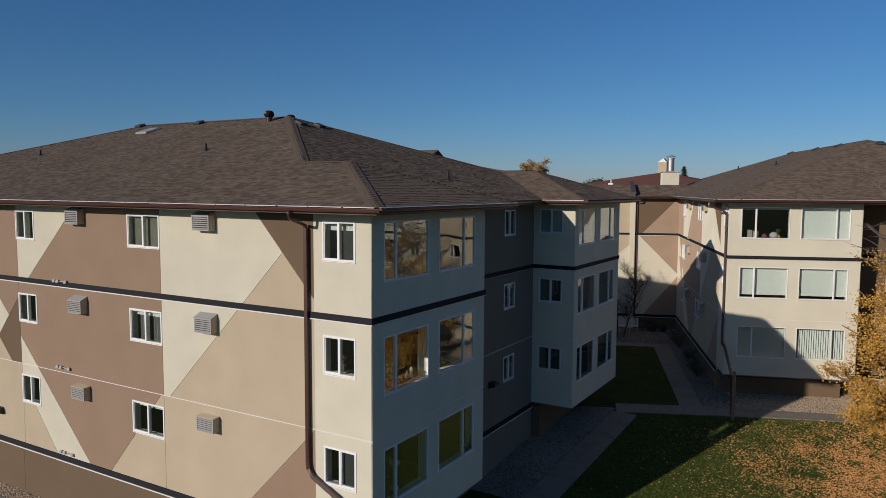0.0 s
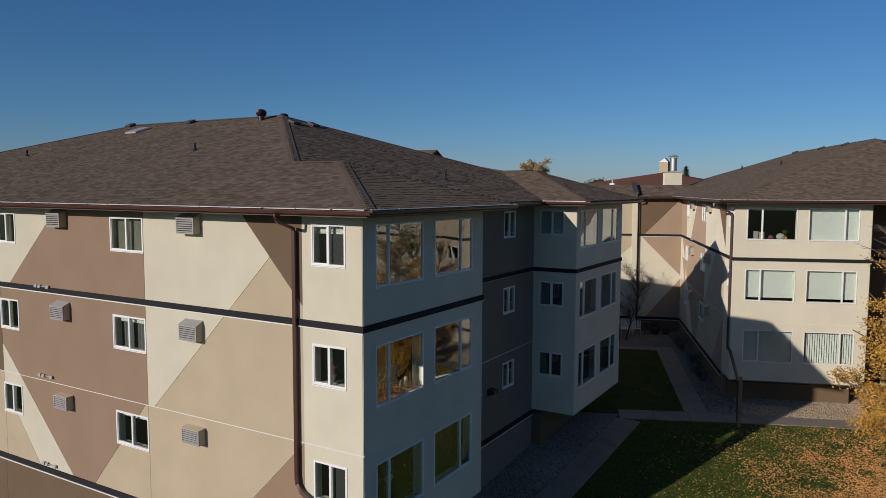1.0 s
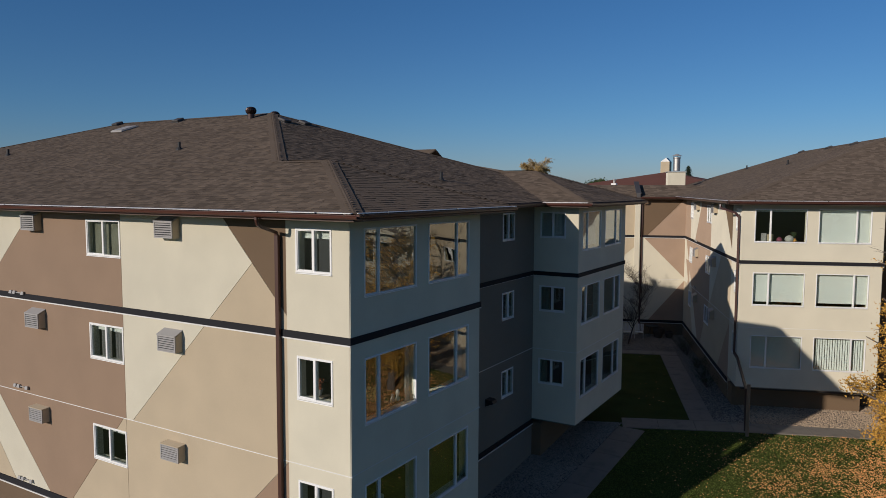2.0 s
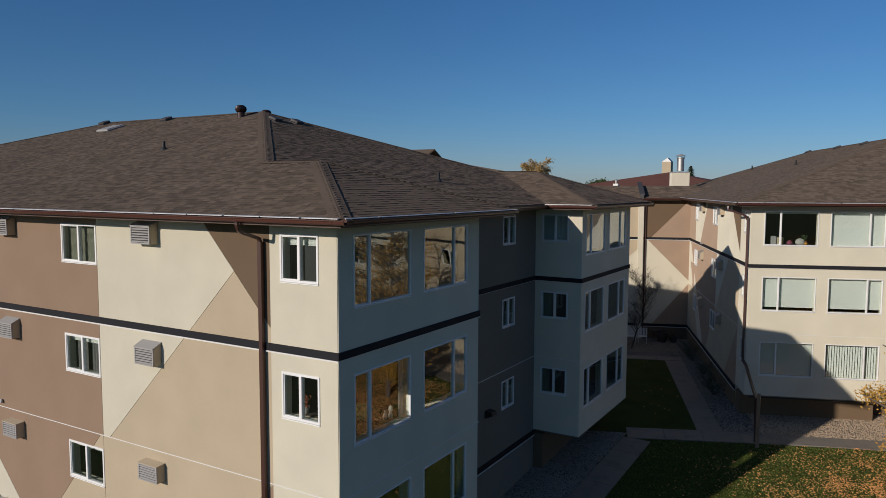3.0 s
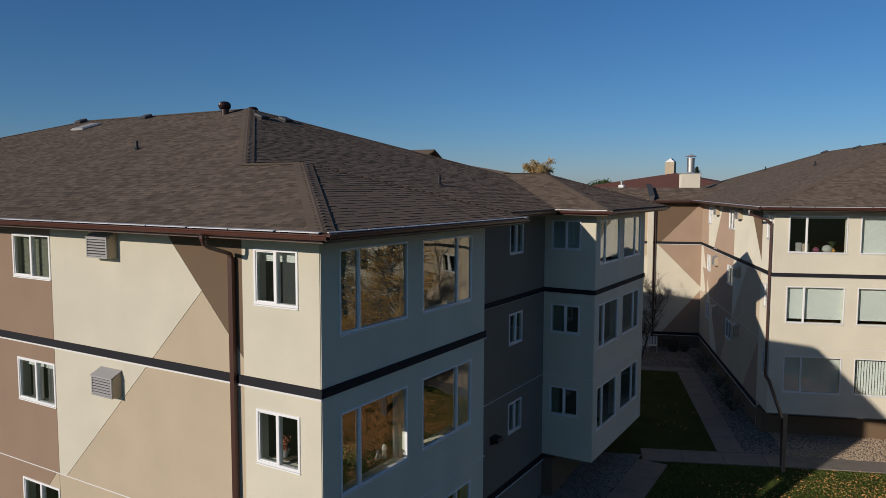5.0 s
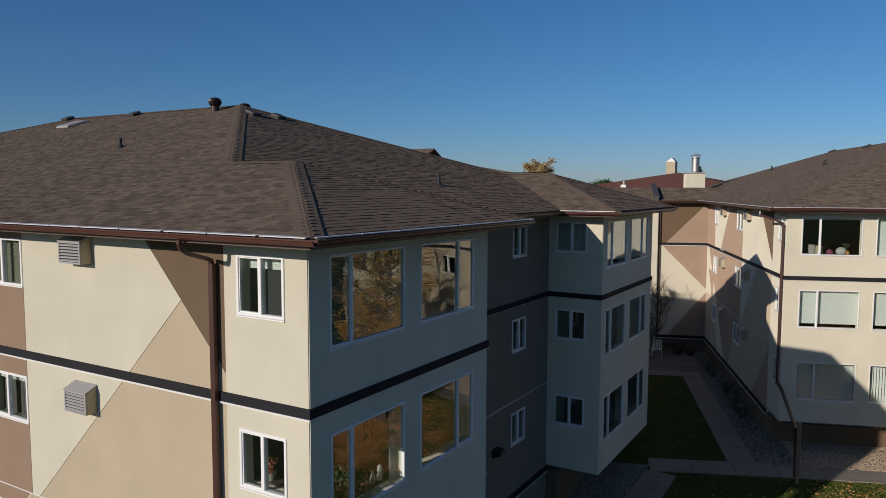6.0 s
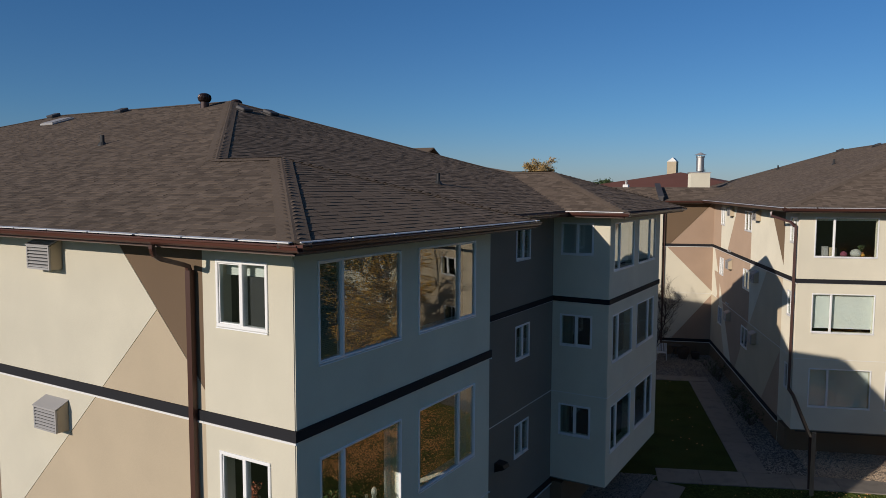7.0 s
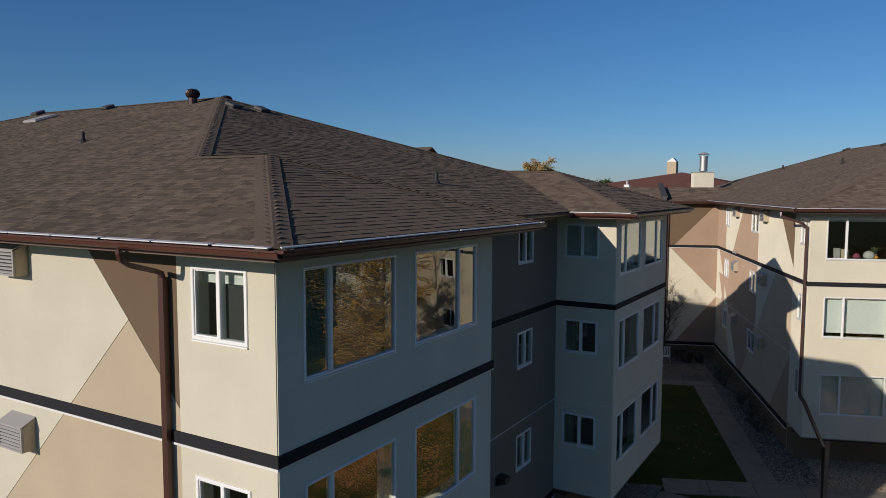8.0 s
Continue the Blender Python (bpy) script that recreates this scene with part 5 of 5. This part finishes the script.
# ---- behind the windows ----
def roller_shade(W, u0, u1, z0, z1):
    s = thing("roller_blind", W((u0 + u1) / 2, -0.16, z0), "pale roller blind drawn down behind the window", "window blind", "roller blinds")
    part("cloth", Geo().box(W, u0, u1, -0.162, -0.158, z0 + 0.02, z1), SHADE, s)
    part("tube", Geo().tube([W(u0, -0.18, z1 + 0.01), W(u1, -0.18, z1 + 0.01)], 0.03, 8), WHITE, s)
    part("hem_bar", Geo().box(W, u0, u1, -0.166, -0.154, z0, z0 + 0.02), WHITE, s)


def slat_blind(W, u0, u1, z0, z1, mat, tilt=0.6):
    s = thing("slat_blind", W((u0 + u1) / 2, -0.16, z0), "horizontal slatted blind hanging behind the window", "window blind", "slat blinds")
    part("headrail", Geo().box(W, u0, u1, -0.19, -0.14, z1 - 0.03, z1), mat, s)
    n = int((z1 - z0) / 0.027)
    for i in range(n):
        z = z0 + 0.01 + i * 0.027
        o = 0.014
        part("slat", Geo().hexa([W(u0, -0.165 - o, z + o * tilt), W(u1, -0.165 - o, z + o * tilt), W(u1, -0.165 + o, z - o * tilt), W(u0, -0.165 + o, z - o * tilt),
                                 W(u0, -0.165 - o, z + o * tilt + 0.002), W(u1, -0.165 - o, z + o * tilt + 0.002), W(u1, -0.165 + o, z - o * tilt + 0.002), W(u0, -0.165 + o, z - o * tilt + 0.002)]), mat, s, tidy=False)


def vertical_blind(W, u0, u1, z0, z1, step=0.085, turn=0.5):
    s = thing("vertical_blind", W((u0 + u1) / 2, -0.16, z0), "pale vertical slat blind behind the window", "window blind", "vertical blinds")
    part("headrail", Geo().box(W, u0, u1, -0.19, -0.14, z1 - 0.03, z1), WHITE, s)
    for i in range(int((u1 - u0) / step)):
        u, c, o = u0 + (i + 0.5) * step, 0.042 * math.cos(turn), 0.042 * math.sin(turn)
        t = random.uniform(-0.006, 0.006)
        low = [W(u - c, -0.17 - o, z0), W(u + c, -0.17 + o + t, z0), W(u + c, -0.167 + o + t, z0), W(u - c, -0.167 - o, z0)]
        part("vane", Geo().prism(low, [p + Vector((0, 0, z1 - 0.03 - z0)) for p in low]), SHADE, s)


def curtain(W, u0, u1, z0, z1, mat=None, label="white curtain gathered beside the window"):
    s = thing("curtain", W((u0 + u1) / 2, -0.16, z0), label, "curtain", "curtains")
    n = max(8, int((u1 - u0) / 0.025))
    line = [(u0 + (u1 - u0) * i / n, -0.17 + 0.022 * math.sin(i * 1.35) + random.uniform(-0.004, 0.004)) for i in range(n + 1)]
    ring = line + [(u, o - 0.004) for u, o in reversed(line)]
    part("cloth", Geo().prism([W(u, o, z0) for u, o in ring], [W(u, o, z1) for u, o in ring]), mat or CURTAIN, s)
    part("rod", Geo().tube([W(u0 - 0.05, -0.17, z1 + 0.02), W(u1 + 0.05, -0.17, z1 + 0.02)], 0.012, 6), STEEL, s)


def rows_of(u0, u1, big=False):
    return [(u0 + 0.02, u1 - 0.02, z0 + 0.02, z1 - 0.02) for _, _, z0, z1 in storeys(u0, u1, big)]


SIDE_W = wall_frame((0, 0, 0), (0, 1, 0), (1, 0, 0))
BAY_F = wall_frame((0, 13.2, 0), (-1, 0, 0), (0, -1, 0))
BAY_S = wall_frame((0, 0, 0), (0, 1, 0), (1, 0, 0))
REC_S = wall_frame((-1.73, 0, 0), (0, 1, 0), (1, 0, 0))
SIDE_E = wall_frame(E0, D, -WD)
m3, m2, m1 = rows_of(7.29, 8.70)
slat_blind(WEST_FRONT, *m3, DRAPE, 0.9)
curtain(WEST_FRONT, m2[0], m2[0] + 0.6, m2[2], m2[3] - 0.16, VEIL, "grey curtain half drawn behind the window")
curtain(WEST_FRONT, m2[0] + 0.74, m2[0] + 1.15, m2[2], m2[3] - 0.16, VEIL, "grey curtain half drawn behind the window")
roller_shade(WEST_FRONT, m2[0], m2[1], m2[3] - 0.18, m2[3])
roller_shade(WEST_FRONT, m1[0], m1[1], m1[3] - 0.16, m1[3])
l3, l2, l1 = rows_of(13.42, 14.47)
curtain(WEST_FRONT, l3[0], l3[0] + 0.3, l3[2], l3[3], DRAPE, "olive curtain drawn half across the window")
curtain(WEST_FRONT, l3[0] + 0.5, l3[0] + 0.75, l3[2], l3[3], DRAPE, "olive curtain drawn half across the window")
curtain(WEST_FRONT, l2[0] + 0.1, l2[0] + 0.4, l2[2], l2[3], DRAPE, "olive curtain drawn half across the window")
curtain(WEST_FRONT, l1[0], l1[0] + 0.35, l1[2] + 0.3, l1[3], CURTAIN)
c3, c2, c1 = rows_of(0.44, 1.42)
slat_blind(WEST_FRONT, c3[0], c3[1], c3[3] - 0.2, c3[3], SHADE, 1.2)
a3, a2, a1 = rows_of(0.455, 2.46, True)
for q in (c3, c1):
    # Added dark backdrop: stops sun crossing the corner room and stands in for dimness.
    s = thing("screen_blind", WEST_FRONT(0.9, -0.56, q[2]), "dark woven blind drawn down behind the window", "window blind", "screen blinds")
    part("cloth", Geo().box(WEST_FRONT, q[0] - 0.17, q[1] + 0.25, -0.564, -0.56, q[2] - 0.15, q[3] + 0.1), BACKDROP, s)
    part("tube", Geo().tube([WEST_FRONT(q[0] - 0.17, -0.58, q[3] + 0.12), WEST_FRONT(q[1] + 0.25, -0.58, q[3] + 0.12)], 0.03, 8), BACKDROP, s)
    s = thing("insect_screen", WEST_FRONT(0.7, -0.08, q[2]), "dark grey mesh screen behind half of the window", "insect screen", "insect screens")
    mid, top = (q[0] + q[1]) / 2, q[3] - (0.2 if q is c3 else 0.02)
    part("mesh_cloth", Geo().box(WEST_FRONT, q[0] + 0.02, mid, -0.082, -0.08, q[2] + 0.02, top), MESH, s)
    rim = Geo()
    for u0, u1, z0, z1 in ((q[0], mid, q[2], q[2] + 0.02), (q[0], q[0] + 0.02, q[2] + 0.02, top), (mid - 0.02, mid, q[2] + 0.02, top)):
        rim.box(WEST_FRONT, u0, u1, -0.086, -0.076, z0, z1)
    part("screen_frame", rim, WHITE, s)
slat_blind(SIDE_W, *a3, TAN, 0.45)
curtain(SIDE_W, a2[1] - 0.2, a2[1], a2[2], a2[3])
curtain(SIDE_W, a1[1] - 0.16, a1[1], a1[2], a1[3])
curtain(SIDE_W, a2[0], a2[0] + 0.14, a2[2], a2[3], DRAPE, "olive curtain hanging at the window's edge")
b3, b2, b1 = rows_of(2.975, 4.98, True)
curtain(SIDE_W, b2[1] - 0.25, b2[1], b2[2], b2[3])
for u0, u1 in ((13.56, 15.63), (16.12, 18.23)):
    top, mid, low = rows_of(u0, u1, True)
    roller_shade(BAY_S, top[0], top[1], top[2] + (0.12 if u0 < 15 else 0.22), top[3])
    curtain(BAY_S, mid[0], mid[0] + 0.5, mid[2], mid[3], SHADE, "pale curtain pushed to the side of the window")
    curtain(BAY_S, low[0], low[0] + 0.22, low[2], low[3])
e3, e2, e1 = rows_of(0.47, 1.47)
slat_blind(BAY_F, *e3, SHADE, 0.9)
curtain(BAY_F, e2[0] + 0.62, e2[1], e2[2], e2[3], DRAPE, "olive curtain hanging at the window's edge")
curtain(BAY_F, e1[0] + 0.7, e1[1], e1[2], e1[3], DRAPE, "olive curtain hanging at the window's edge")
for d in rows_of(10.53, 11.47):
    curtain(REC_S, d[0] + 0.05, d[0] + 0.35, d[2], d[3])
r3, r2, r1 = rows_of(0.52, 2.61, True)
s3, s2, s1 = rows_of(3.06, 5.12, True)
roller_shade(SIDE_E, r3[0], r3[1], r3[3] - 0.1, r3[3])
roller_shade(SIDE_E, *s3)
for q in (r2, s2):
    roller_shade(SIDE_E, q[0], q[1], q[2] + 0.13, q[3])
vertical_blind(SIDE_E, *r1, 0.085, 0.12)
vertical_blind(SIDE_E, *s1, 0.1, 0.78)
for q in rows_of(7.15, 8.5):
    curtain(EAST_FRONT, q[0], q[0] + 0.4, q[2], q[3], DRAPE, "olive curtain hanging at the window's edge")
for q in rows_of(13.25, 14.3):
    curtain(EAST_FRONT, q[0], q[0] + 0.3, q[2], q[3], DRAPE, "olive curtain hanging at the window's edge")


def shelf_board(W, u0, u1, z):
    """The inner window board that things stand on."""
    part("window_board", Geo().box(W, u0, u1, -0.46, -0.25, z - 0.03, z), DARK_WOOD, tagged(new("window_ledge"), "dark stained wooden inner window ledge", "ledge"))


def potted_plant(at, r, h, mat, label):
    p = thing("potted_plant", at, label, "plant")
    part("pot", Geo().lathe(at, [(r * 0.6, 0), (r * 0.95, h * 0.3), (r, h * 0.33), (r * 0.85, h * 0.33), (r * 0.8, h * 0.3)], 14), TERRACOTTA if mat is LEAF_G else GREY, p)
    g, tips = Geo(), []
    for _ in range(12):
        branch_out(g, Vector(at) + Vector((0, 0, h * 0.3)), (random.uniform(-1, 1), random.uniform(-1, 1), 1.4), h * 0.6, 0.004, 2, {"levels": 2, "kids": (), "from": (), "rise": (0, 0, 0.2), "bend": 0.2, "along": 1, "out": 1, "ratio": (1, 1)}, tips)
    part("stem", g, TWIG, p, tidy=False)
    add_leaves(tips, 10, r * 0.55, mat, p, r * 0.22, "leaves")


def ornament(at, prof, mat, name, label, category):
    part(name + "_body", Geo().lathe(at, prof, 14), mat, thing(name, at, label, category), smooth=True)


shelf_board(WEST_FRONT, 0.35, 1.5, c2[2] + 0.02)
potted_plant(WEST_FRONT(1.12, -0.34, c2[2] + 0.02), 0.09, 0.42, FLOWER, "dried red flowers in a small grey pot on the ledge")
for q in (a2, a1):
    shelf_board(SIDE_W, q[0], q[1], q[2] + 0.01)
potted_plant(SIDE_W(1.25, -0.36, a2[2] + 0.01), 0.13, 0.6, LEAF_G, "bushy green houseplant in a pot on the ledge")
potted_plant(SIDE_W(1.75, -0.36, a2[2] + 0.01), 0.08, 0.35, LEAF_G, "small green houseplant in a pot on the ledge")
ornament(SIDE_W(2.02, -0.36, a2[2] + 0.01), [(0.04, 0), (0.06, 0.06), (0.035, 0.13), (0.02, 0.17), (0.03, 0.2)], STEEL, "vase", "slim grey vase on the window ledge", "vase")
ornament(SIDE_W(2.2, -0.34, a2[2] + 0.01), [(0.05, 0), (0.05, 0.07), (0.03, 0.11), (0.05, 0.18), (0.04, 0.24), (0.015, 0.27)], CURTAIN, "ornament", "white china ornament on the window ledge", "ornament")
ornament(SIDE_W(1.45, -0.36, a1[2] + 0.01), [(0.12, 0), (0.10, 0.05), (0.055, 0.12), (0.05, 0.55), (0.09, 0.62), (0.13, 0.66), (0.13, 0.72)], CURTAIN, "pedestal", "white turned pedestal on the window ledge", "pedestal")
shelf_board(SIDE_E, r3[0], r3[1], r3[2] + 0.01)


def carton(W, u, w, h, mat, label):
    p = W(u, -0.35, r3[2] + 0.01)
    bevel(part("carton_body", Geo().box(W, u - w / 2, u + w / 2, -0.44, -0.27, r3[2] + 0.01, r3[2] + 0.01 + h), mat, thing("carton", p, label, "box")), 0.01)


carton(SIDE_E, 0.98, 0.2, 0.34, GREY, "grey storage box on the window ledge")
carton(SIDE_E, 1.24, 0.24, 0.30, TAN, "tan cardboard box on the window ledge")
ornament(SIDE_E(1.62, -0.35, r3[2] + 0.01), [(0.10, 0), (0.13, 0.05), (0.10, 0.12), (0.03, 0.18)], PINK, "cushion", "pink cloth bundle on the window ledge", "cushion")
ornament(SIDE_E(2.02, -0.36, r3[2] + 0.01), [(0.15, 0), (0.19, 0.09), (0.15, 0.2), (0.05, 0.26)], CURTAIN, "cushion", "white plush bundle on the window ledge", "cushion")
ornament(SIDE_E(2.22, -0.34, r3[2] + 0.01), [(0.08, 0), (0.1, 0.05), (0.06, 0.1)], ORANGE, "cushion", "small yellow cloth bundle on the window ledge", "cushion")
potted_plant(SIDE_E(2.2, -0.40, r3[2] + 0.01), 0.1, 0.45, LEAF_G, "green houseplant in a pot on the ledge")
